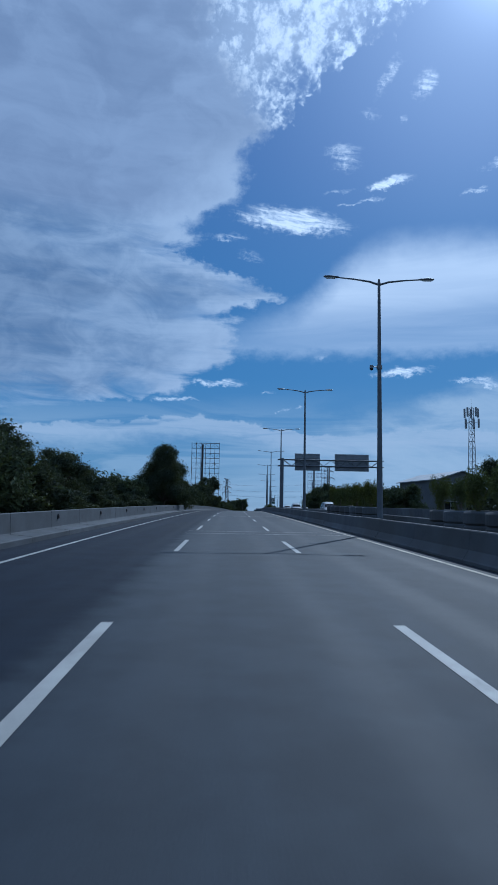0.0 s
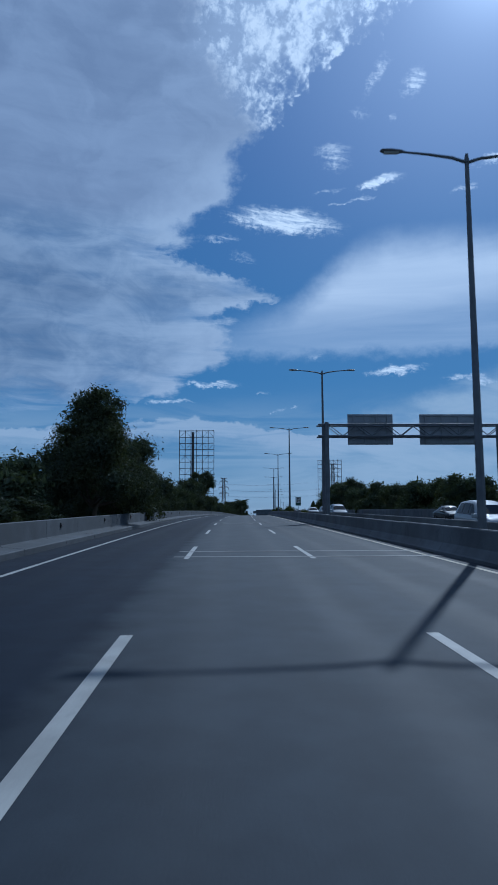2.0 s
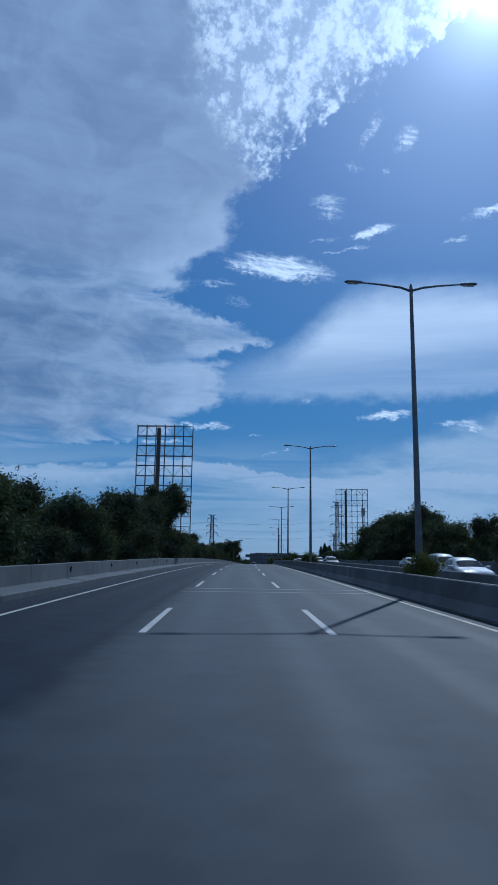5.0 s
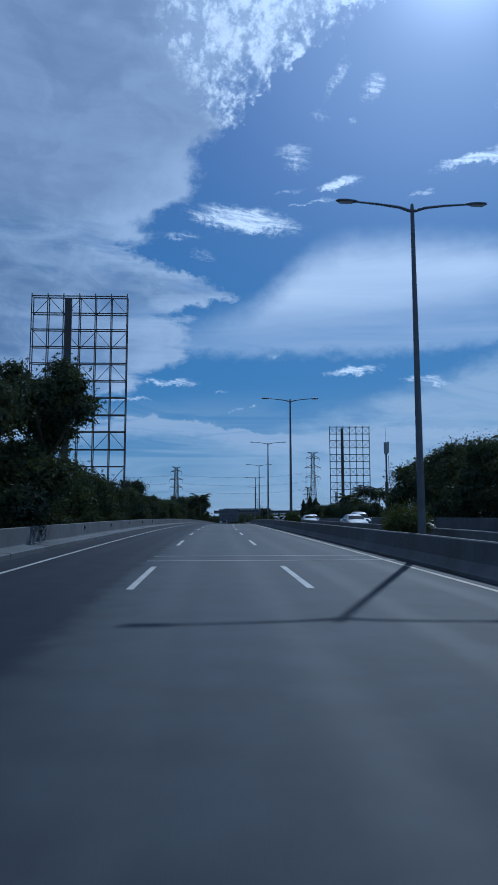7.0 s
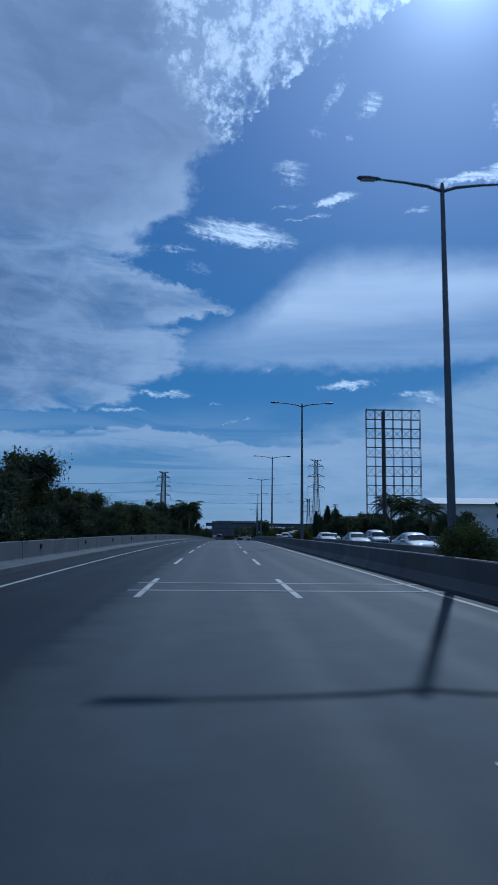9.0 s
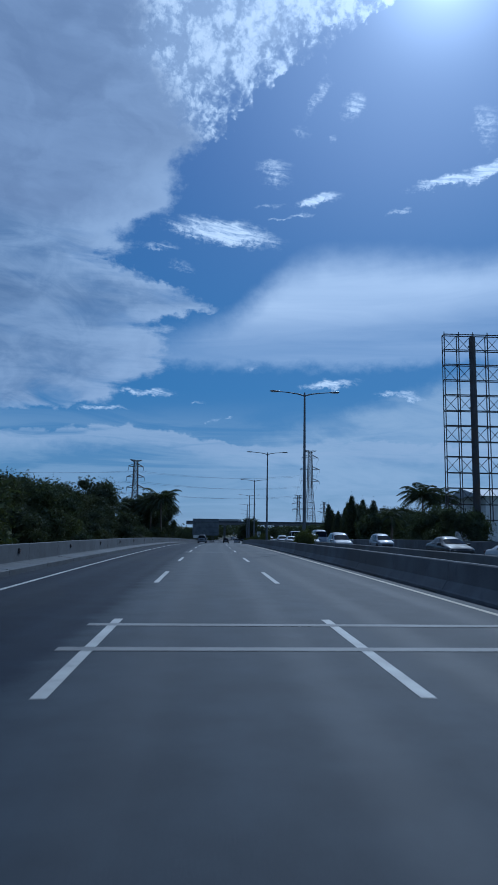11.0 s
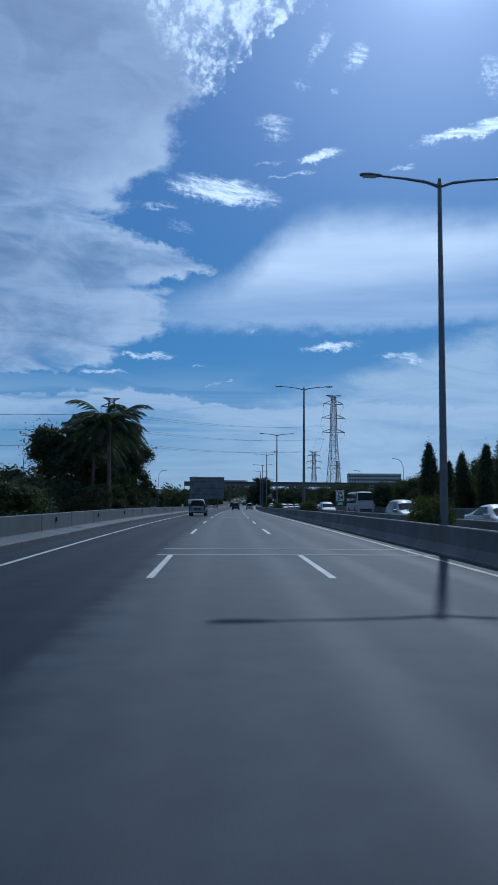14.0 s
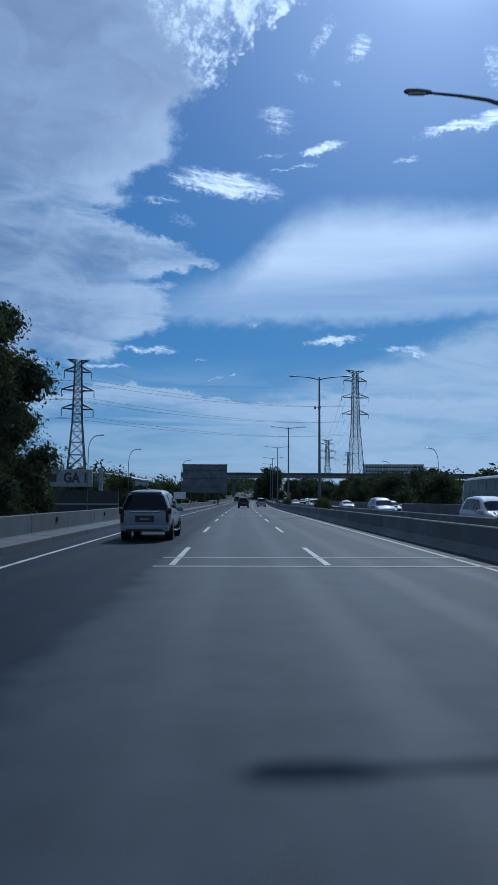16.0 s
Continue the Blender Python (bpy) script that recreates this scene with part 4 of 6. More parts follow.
for s, l, k in ((357, -12.2, 0.78), (362.5, -12.3, 0.9), (368, -12.2, 0.95), (373.5, -12.2, 1.0), (379, -12.4, 1.05), (384.5, -12.9, 1.0)):
    plant(THICKET, USED, s, l, k, stretch=1.15)
PALM_BIG = palm(21, 8.9, 4.7, "tall feathery palm with arching fronds behind the barrier", 34)
PALM_SMALL = palm(22, 4.6, 2.7, "small feathery palm beside the motorway", 13)
plant(PALM_BIG, USED, 363.5, -11.6, 1.0, 20)
for s, l, k in ((369.5, -14.4, 0.95), (396, 51.5, 1.45), (404, 58.5, 1.4), (279, 27, 0.62)):
    plant(PALM_BIG, USED, s, l, k)
for s, l, k in ((264, 26.5, 0.95), (331, 27.5, 1.1), (329, -15.4, 1.22), (321, -15.8, 1.3), (318.5, -14.6, 1.1)):
    plant(PALM_SMALL, USED, s, l, k)
COLUMN = column_tree(31, 9.6, 2.3, "narrow dark columnar tree beyond the far wall")
for s, l, k in ((386, 26.0, 1.1), (381, 27, 0.72), (375, 26.5, 0.78), (369, 27, 0.82), (363, 26.5, 0.9), (357, 26.2, 1.0), (352, 27, 0.8), (347, 26.6, 0.74), (342, 26.2, 0.68), (391, 27.5, 0.9), (336, 25.8, 0.78), (355, 28, 0.92), (360.5, 28, 0.86), (366, 28.5, 0.8), (372, 28, 0.7), (349, 28.2, 0.74), (344, 28, 0.7)):
    plant(COLUMN, USED, s, l, k)

SHRUB = shrub(41, 2.3, 1.9, M_LEAF_PALE, "bushy green shrub planted on the median", 6000, 0.06)
FLOWERING = shrub(42, 2.2, 2.0, M_LEAF_PALE, "yellow-green flowering shrub planted on the median", 4200, 0.065)
for s, k in ((160.8, 0.85), (201.4, 0.9), (243, 0.9), (244.9, 0.75), (281.6, 0.92), (283.6, 0.8), (325.2, 0.9), (364.5, 0.9), (366.9, 0.85), (412, 0.9), (456, 0.9), (114, 0.8), (90, 0.5)):
    plant(SHRUB, USED, s, 7.55, k, z=0.3, stretch=1.08)
SHRUB_SPOTS = []
s = -44.0
while s < 20:
    if not -5.0 < s < 5.5:
        SHRUB_SPOTS.append(s)
        plant(FLOWERING, USED, s, 7.55 + random.uniform(-0.08, 0.08), random.uniform(0.52, 0.68), z=1.15, stretch=1.5)
    s += random.uniform(1.5, 2.0)


def planter(label):
    """Stacked concrete ring used as a plant pot."""
    root = thing("planter", Matrix.Identity(4), label, "planter", "median planters")
    for i in range(3):
        bm = bmesh.new()
        k = 20
        prof = ((0.40, 0.0), (0.47, 0.05), (0.47, 0.36), (0.40, 0.42), (0.36, 0.42), (0.36, 0.0))
        rows = [[bm.verts.new((math.cos(a * 2 * math.pi / k) * r, math.sin(a * 2 * math.pi / k) * r, z + 0.43 * i)) for r, z in prof] for a in range(k)]
        for a in range(k):
            for j in range(len(prof)):
                bm.faces.new((rows[a][j], rows[(a + 1) % k][j], rows[(a + 1) % k][(j + 1) % len(prof)], rows[a][(j + 1) % len(prof)]))
        bmesh.ops.recalc_face_normals(bm, faces=bm.faces[:])
        part("ring", bm, M_MEDIAN, root, smooth=False)
    part("soil", rod((0, 0, 0.02), (0, 0, 1.22), 0.355, 0.355, 16), M_GROUND, root)
    return root


POT = planter("weathered concrete ring planter on the median")
for i, s in enumerate(SHRUB_SPOTS):
    m = stand(s, 7.5, 0.02)
    if i:
        copy_thing(POT, m)
    else:
        POT.matrix_basis = m


# ---------------------------------------------------------------- sign gantry over the oncoming carriageway
def gantry(s):
    root = thing("sign_gantry", stand(s, 0), "grey steel truss gantry with two sign backs over lanes", "sign gantry")
    for x in (7.75, 23.2):
        for y in (-0.5, 0.5):
            col = part("column", rod((x, y, 0), (x, y, 8.62), 0.19, 0.19, 14), M_GALV, root)
            part("base_plate", box(x - 0.38, y - 0.38, 0.0, x + 0.38, y + 0.38, 0.06), M_GALV, col)
            part("end_cap", rod((x, y, 8.62), (x, y, 8.70), 0.205, 0.17, 14), M_GALV, col)
    for y in (-0.5, 0.5):
        for z in (7.5, 8.5):
            part("chord", rod((7.0, y, z), (23.9, y, z), 0.075, sides=8), M_GALV, root)
        for i in range(12):
            x0, x1 = 7.9 + i * 1.28, 7.9 + (i + 1) * 1.28
            z0, z1 = (7.5, 8.5) if i % 2 else (8.5, 7.5)
            part("brace", rod((x0, y, z0), (x1, y, z1), 0.04, sides=6), M_GALV, root)
    for i in range(13):
        x = 7.9 + i * 1.28
        for z in (7.5, 8.5):
            part("strut", rod((x, -0.5, z), (x, 0.5, z), 0.035, sides=6), M_GALV, root)
    for x0, x1 in ((9.8, 13.85), (16.25, 21.75)):
        panel = part("sign_panel", box(x0, 0.72, 6.85, x1, 0.77, 9.6, bevel=0.01), M_SIGN_BACK, root, "grey sheet-metal back of a large road sign")
        for k in range(5):
            z = 7.0 + k * 0.61
            part("rail", box(x0 + 0.05, 0.64, z - 0.04, x1 - 0.05, 0.72, z + 0.04), M_SIGN_BACK, panel)
        for k in range(4):
            x = x0 + 0.5 + k * (x1 - x0 - 1.0) / 3
            part("bracket", box(x - 0.05, 0.55, 6.95, x + 0.05, 0.64, 9.5), M_SIGN_BACK, panel)
    return root


gantry(73.6)


# ---------------------------------------------------------------- bare billboard frames
def billboard_frame(s, l0, l1, top, bottom, col_at, label, legs, crossed):
    w = l1 - l0
    root = thing("billboard", stand(s, l0), label, "billboard frame", "bare billboard frames")
    h = top - bottom
    cx = w * col_at
    part("column", rod((cx, -0.9, -0.13), (cx, -0.9, top - 0.5), 0.42, 0.36, 16), M_DARK_STEEL, root, "thick dark steel column")
    cols = [w * i / 6 for i in range(7)]
    rows = [top]
    while rows[-1] - 1.8 > bottom - 0.6:
        rows.append(rows[-1] - (1.85 if len(rows) % 2 else 1.75))
    for y in (-0.35, 0.35):
        for x in cols:
            part("upright", box(x - 0.045, y - 0.045, legs if x in (cols[0], cols[-1]) else bottom, x + 0.045, y + 0.045, top + (0.3 if y < 0 else 0)), M_DARK_STEEL, root)
        for z in rows:
            part("crossbar", box(0, y - 0.04, z - 0.05, w, y + 0.04, z + 0.05), M_DARK_STEEL, root)
    for i, (z0, z1) in enumerate(zip(rows, rows[1:])):
        if i % 2:
            continue
        for j in range(6):
            a, b = cols[j], cols[j + 1]
            if crossed or (j + i // 2) % 2:
                part("brace", rod((a, 0.35, z0), (b, 0.35, z1), 0.036, sides=5), M_DARK_STEEL, root)
            if crossed or not (j + i // 2) % 2:
                part("brace", rod((b, 0.35, z0), (a, 0.35, z1), 0.036, sides=5), M_DARK_STEEL, root)
    for z in rows[::2]:
        for x in cols:
            part("tie", rod((x, -0.35, z), (x, 0.35, z), 0.03, sides=5), M_DARK_STEEL, root)
    for z in (bottom + h * 0.25, bottom + h * 0.6, top - 1.5):
        part("arm", box(cx - 0.3, -0.95, z - 0.1, cx + 0.3, -0.36, z + 0.1), M_DARK_STEEL, root)
    return root


billboard_frame(202.7, -19.6, -9.65, 24.35, 3.9, 0.40, "tall bare steel billboard frame without panels among roadside trees", -0.13, False)
billboard_frame(303, 26.5, 36.8, 25.0, 3.2, 0.30, "tall bare steel billboard frame without panels beyond the far wall", 3.0, True)


# ---------------------------------------------------------------- transmission towers and cables
def lattice_leg_points(h, z, base, waist, waist_z, top):
    return base + (waist - base) * z / waist_z if z < waist_z else waist + (top - waist) * (z - waist_z) / (h - waist_z)


def transmission_tower(s, l, h, base, label, turn=0.0, arm=3.6, sc=1.0):
    root = thing("transmission_tower", stand(s, l, -0.13, turn), label, "transmission tower", "transmission towers")
    waist_z, waist, topw = h * 0.58, base * 0.42, base * 0.28
    half = lambda z: 0.5 * lattice_leg_points(h, z, base, waist, waist_z, topw)
    for sx, sy in itertools.product((-1, 1), repeat=2):
        bm = bmesh.new()
        for z0, z1 in ((0, waist_z), (waist_z, h)):
            add_rod(bm, (sx * half(z0), sy * half(z0), z0), (sx * half(z1), sy * half(z1), z1), 0.11 * sc, 0.085 * sc, 5)
        part("leg", bm, M_DARK_STEEL, root)
    z, k = 0.0, 0
    while z < h - 0.5:
        step = max(1.5, half(z) * 1.7)
        z1 = min(h, z + step)
        a, b = half(z), half(z1)
        bm = bmesh.new()
        for (x0, y0), (x1, y1) in (((-1, -1), (1, -1)), ((1, -1), (1, 1)), ((1, 1), (-1, 1)), ((-1, 1), (-1, -1))):
            add_rod(bm, (x0 * a, y0 * a, z), (x1 * b, y1 * b, z1), 0.05 * sc, sides=4)
            add_rod(bm, (x1 * a, y1 * a, z), (x0 * b, y0 * b, z1), 0.05 * sc, sides=4)
            add_rod(bm, (x0 * b, y0 * b, z1), (x1 * b, y1 * b, z1), 0.05 * sc, sides=4)
        tagged(part("bracing", bm, M_DARK_STEEL, root), kind="stuff")
        z, k = z1, k + 1
    for za, ln in ((h * 0.66, arm * 1.1), (h * 0.79, arm * 1.2), (h * 0.92, arm), (h, arm * 0.75)):
        for sg in (-1, 1):
            bm = bmesh.new()
            hw = half(za)
            tip = (sg * (hw + ln), 0, za + 0.15)
            for sy in (-1, 1):
                add_rod(bm, (sg * hw, sy * hw, za), tip, 0.085 * sc, sides=4)
                add_rod(bm, (sg * hw, sy * hw, za + h * 0.035 if za < h else za - h * 0.02), tip, 0.085 * sc, sides=4)
            add_rod(bm, (sg * (hw + ln * 0.5), -hw * 0.5, za + 0.1), (sg * (hw + ln * 0.5), hw * 0.5, za + 0.1), 0.04 * sc, sides=4)
            a = part("cross_arm", bm, M_DARK_STEEL, root)
            if za < h:
                bm = bmesh.new()
                for q in range(7):
                    add_rod(bm, (tip[0], 0, tip[2] - 0.25 - q * 0.22), (tip[0], 0, tip[2] - 0.40 - q * 0.22), 0.13, 0.09, 8)
                add_rod(bm, (tip[0], 0, tip[2]), (tip[0], 0, tip[2] - 1.9), 0.03, sides=4)
                part("insulator", bm, M_DARK_STEEL, a, "hanging string of dark insulators")
    return root


T_LEFT, T_RIGHT = (498, -38.7, 33.5, 5.2), (625, 43.8, 54.8, 6.8)
transmission_tower(*T_LEFT, "dark lattice steel transmission tower beyond roadside trees", 20, 2.3, 1.45)
transmission_tower(*T_RIGHT, "tall dark lattice steel transmission tower beyond the far wall", 15, 4.2, 1.5)
transmission_tower(760, 40.5, 34, 5.6, "distant dark lattice steel transmission tower", 15, 3.6, 1.4)
transmission_tower(1020, 57, 38, 5.6, "distant dark lattice steel transmission tower", 15, 3.6, 1.6)


def cable(a, b, sag, r=0.03):
    a, b = Vector(a), Vector(b)
    pts = [a.lerp(b, i / 20) - Vector((0, 0, sag * 4 * (i / 20) * (1 - i / 20))) for i in range(21)]
    ob = finish("power_cable", add_tube(bmesh.new(), pts, r, 4), M_CABLE)
    return tagged(ob, "thin dark overhead power cable strung between towers", "power cable", "power cables")


for z0, z1 in ((0.92, 0.74), (0.79, 0.62), (0.66, 0.52)):
    for d in (-3, 3):
        a = at(T_LEFT[0], T_LEFT[1] + d, T_LEFT[2] * z0 - 2.0)
        cable(a, at(T_RIGHT[0], T_RIGHT[1] + d * 1.3, T_RIGHT[2] * z1 - 0.6), 2.6)
        cable(a, at(T_LEFT[0] - 70, T_LEFT[1] - 120 + d, T_LEFT[2] * z0 - 2.0), 4.0)
        cable(at(T_RIGHT[0], T_RIGHT[1] + d * 1.5, T_RIGHT[2] * (0.66 + (z0 - 0.66)) - 2.0), at(760, 40.5 + d * 1.3, 34 * z0 - 2.0), 4.0)
        cable(at(760, 40.5 + d * 1.3, 34 * z0 - 2.0), at(1020, 57 + d * 1.3, 38 * z0 - 2.0), 5.0, 0.04)


# ---------------------------------------------------------------- cell masts
def cell_mast(s, l, h):
    root = thing("cell_mast", stand(s, l, -0.13), "slender dark monopole mast with a drum antenna", "mast")
    part("lower_pole", rod((0, 0, 0), (0, 0, h * 0.52), 0.32, 0.28, 12), M_DARK_STEEL, root)
    part("upper_pole", rod((0, 0, h * 0.5), (0, 0, h * 0.9), 0.16, 0.12, 10), M_DARK_STEEL, root)
    part("antenna", rod((0, 0, h * 0.86), (0, 0, h), 0.33, 0.33, 14), M_SIGN_BACK, root, "grey drum-shaped antenna")
    part("antenna", rod((0.36, 0, h * 0.87), (0.36, 0, h * 1.01), 0.1, 0.14, 8), M_SIGN_BACK, root, "grey drum-shaped antenna")
    part("lightning_rod", rod((0, 0, h), (0, 0, h * 1.18), 0.025, 0.012, 5), M_DARK_STEEL, root)
    part("feeder", rod((0.42, 0.1, h * 0.5), (0.42, 0.1, h * 0.84), 0.05, sides=6), M_DARK_STEEL, root)
    part("cabinet", box(-0.3, -0.75, h * 0.2, 0.3, -0.3, h * 0.28, bevel=0.02), M_DARK_STEEL, root)
    return root


def lattice_mast(s, l, h):
    root = thing("cell_mast", stand(s, l, -0.13), "slim lattice mast crowded with panel antennas", "mast")
    r = lambda z: 0.95 - 0.55 * z / h
    pts = [(math.cos(a), math.sin(a)) for a in (0.3, 2.394, 4.489)]
    for x, y in pts:
        part("leg", rod((x * r(0), y * r(0), 0), (x * r(h), y * r(h), h), 0.07, 0.05, 6), M_GALV, root)
    k = 16
    for i in range(k):
        z0, z1 = h * i / k, h * (i + 1) / k
        bm = bmesh.new()
        for j in range(3):
            p, q = pts[j], pts[(j + 1) % 3]
            add_rod(bm, (p[0] * r(z0), p[1] * r(z0), z0), (q[0] * r(z1), q[1] * r(z1), z1), 0.03, sides=4)
            add_rod(bm, (p[0] * r(z1), p[1] * r(z1), z1), (q[0] * r(z1), q[1] * r(z1), z1), 0.03, sides=4)
        tagged(part("bracing", bm, M_GALV, root), kind="stuff")
    for lev in (0.86, 0.96):
        for j in range(5):
            a = j * 1.257 + lev * 4
            x, y = 1.15 * math.cos(a), 1.15 * math.sin(a)
            ant = part("antenna", box(x - 0.15, y - 0.1, h * lev - 0.9, x + 0.15, y + 0.1, h * lev + 0.7, bevel=0.03), M_SIGN_BACK, root, "grey panel antenna")
            part("bracket", rod((x * 0.3, y * 0.3, h * lev), (x, y, h * lev), 0.03, sides=5), M_GALV, ant)
    part("lightning_rod", rod((0, 0, h), (0, 0, h + 1.6), 0.03, 0.01, 5), M_GALV, root)
    return root


cell_mast(236.7, 25.9, 13.0)
FAR_MAST = lattice_mast(215, 84.2, 18.5)
FAR_MAST.matrix_basis = FAR_MAST.matrix_basis @ Matrix.Diagonal((2.2, 2.2, 2.2, 1))


# ---------------------------------------------------------------- vehicles
def car_paint(name, base, metal=0.3):
    m = bpy.data.materials.new(name)
    m.use_nodes = True
    n = Nodes(m.node_tree)
    geo = n.put("ShaderNodeNewGeometry")
    dust = n.noise(geo.outputs["Position"], 1.6, 4.0)
    c = n.mix(n.ramp(dust, 0.4, 0.75, 0.0, 0.25), rgb(*base), rgb(0.22, 0.21, 0.19))
    b = n.put("ShaderNodeBsdfPrincipled", Base_Color=c, Roughness=n.ramp(dust, 0.3, 0.7, 0.5, 0.65), Metallic=metal)
    b.inputs["Specular IOR Level"].default_value = 0.2
    b.inputs["Coat Weight"].default_value = 0.5
    b.inputs["Coat Roughness"].default_value = 0.04
    n.put("ShaderNodeOutputMaterial", Surface=b.outputs[0])
    return m


PAINTS = {"silver": car_paint("silver_paint", (0.21, 0.225, 0.25), 0.0), "white": car_paint("white_paint", (0.34, 0.35, 0.36), 0.0), "black": car_paint("black_paint", (0.02, 0.02, 0.022), 0.1),
          "red": car_paint("red_paint", (0.42, 0.03, 0.025), 0.0), "grey": car_paint("grey_paint", (0.13, 0.135, 0.14), 0.5)}
M_TRIM = material("black_trim", (0.02, 0.02, 0.02), 0.6, vary=0.1, bump=0.0)
M_CHROME = material("chrome", (0.6, 0.6, 0.62), 0.12, 1.0, vary=0.05, bump=0.0)
M_RIM = material("alloy_rim", (0.32, 0.32, 0.33), 0.35, 0.8, vary=0.08, bump=0.0)
M_TAIL = glass_material("red_lens", (0.05, 0.005, 0.006), 0.15)
M_HEAD = glass_material("clear_lens", (0.16, 0.17, 0.19), 0.05)
M_PLATE = material("plate", (0.03, 0.03, 0.03), 0.5, vary=0.05, bump=0.0)
M_PLATE_BAR = material("plate_bar", (0.2, 0.2, 0.2), 0.5, vary=0.05, bump=0.0)

# stations from tail to nose: y, underside, belt line, roof, half width at belt, half width at roof
BODIES = {
    "suv": ((0.00, 0.52, 0.80, 0.82, 0.78, 0.74), (0.04, 0.44, 1.06, 1.10, 0.88, 0.82), (0.10, 0.40, 1.14, 1.30, 0.91, 0.78), (0.34, 0.36, 1.15, 1.74, 0.92, 0.66), (0.55, 0.34, 1.15, 1.81, 0.92, 0.65),
            (1.60, 0.32, 1.12, 1.85, 0.92, 0.66), (2.55, 0.32, 1.08, 1.80, 0.92, 0.65), (3.00, 0.32, 1.06, 1.62, 0.92, 0.67), (3.62, 0.33, 1.05, 1.12, 0.91, 0.76), (4.40, 0.36, 1.00, 1.04, 0.88, 0.72), (4.72, 0.42, 0.86, 0.90, 0.80, 0.66), (4.80, 0.50, 0.70, 0.72, 0.70, 0.62)),
    "mpv": ((0.00, 0.45, 0.70, 0.72, 0.74, 0.70), (0.05, 0.36, 0.96, 1.02, 0.84, 0.76), (0.16, 0.32, 1.02, 1.40, 0.86, 0.64), (0.34, 0.30, 1.02, 1.64, 0.87, 0.61), (1.20, 0.27, 1.00, 1.70, 0.87, 0.61), (2.20, 0.26, 0.96, 1.66, 0.87, 0.60),
            (2.70, 0.26, 0.94, 1.46, 0.86, 0.62), (3.40, 0.27, 0.93, 1.02, 0.85, 0.70), (4.05, 0.30, 0.86, 0.90, 0.82, 0.66), (4.34, 0.36, 0.72, 0.75, 0.74, 0.60), (4.40, 0.44, 0.60, 0.62, 0.66, 0.56)),
    "sedan": ((0.00, 0.44, 0.70, 0.72, 0.72, 0.68), (0.05, 0.34, 0.92, 0.96, 0.84, 0.74), (0.60, 0.28, 0.96, 1.00, 0.87, 0.72), (1.10, 0.26, 0.95, 1.32, 0.88, 0.58), (1.50, 0.25, 0.94, 1.42, 0.88, 0.56), (2.30, 0.25, 0.92, 1.43, 0.88, 0.56),
              (2.75, 0.25, 0.91, 1.28, 0.88, 0.58), (3.35, 0.26, 0.90, 0.96, 0.87, 0.68), (4.20, 0.28, 0.78, 0.82, 0.84, 0.66), (4.48, 0.34, 0.66, 0.69, 0.76, 0.60), (4.55, 0.42, 0.56, 0.58, 0.68, 0.56)),
    "van": ((0.00, 0.45, 1.10, 1.20, 0.86, 0.78), (0.05, 0.38, 1.22, 2.10, 0.93, 0.76), (0.30, 0.36, 1.24, 2.34, 0.95, 0.74), (2.00, 0.34, 1.22, 2.38, 0.95, 0.74), (3.60, 0.34, 1.18, 2.32, 0.95, 0.74), (4.05, 0.34, 1.14, 2.12, 0.94, 0.76),
            (4.62, 0.34, 1.12, 1.26, 0.92, 0.80), (5.00, 0.36, 0.98, 1.06, 0.88, 0.74), (5.20, 0.42, 0.76, 0.80, 0.78, 0.66), (5.25, 0.5, 0.62, 0.64, 0.7, 0.6)),
    "bus": ((0.00, 0.55, 1.30, 1.50, 1.14, 1.08), (0.06, 0.45, 1.45, 3.00, 1.22, 1.08), (0.30, 0.42, 1.46, 3.24, 1.24, 1.06), (4.00, 0.40, 1.46, 3.28, 1.24, 1.06), (8.30, 0.40, 1.46, 3.26, 1.24, 1.06), (8.75, 0.40, 1.42, 3.10, 1.23, 1.06),
            (9.00, 0.42, 1.28, 1.90, 1.21, 1.06), (9.08, 0.48, 1.00, 1.10, 1.16, 1.02), (9.12, 0.56, 0.80, 0.84, 1.08, 0.98)),
}
CABIN = {"suv": (3, 7, 2, 4, 7, 8), "mpv": (2, 6, 1, 3, 6, 7), "sedan": (3, 6, 2, 3, 6, 7), "van": (1, 5, 0, 1, 5, 6), "bus": (1, 5, 0, 1, 5, 6)}
WHEELS = {"suv": (0.95, 3.76, 0.38), "mpv": (0.75, 3.5, 0.33), "sedan": (0.9, 3.6, 0.32), "van": (0.9, 4.15, 0.35), "bus": (2.3, 7.2, 0.48)}


def wheel_mesh(r, w):
    bm = bmesh.new()
    ring = ((0.60, 0.5), (0.64, 0.42), (0.92, 0.5), (1.0, 0.36), (1.0, -0.36), (0.92, -0.5), (0.64, -0.42), (0.60, -0.5))
    k = 28
    rows = [[bm.verts.new((x * w, math.cos(a * 2 * math.pi / k) * q * r, math.sin(a * 2 * math.pi / k) * q * r)) for q, x in ring] for a in range(k)]
    for a in range(k):
        for i in range(len(ring)):
            j = (i + 1) % len(ring)
            bm.faces.new((rows[a][i], rows[(a + 1) % k][i], rows[(a + 1) % k][j], rows[a][j]))
    bmesh.ops.recalc_face_normals(bm, faces=bm.faces[:])
    return bm


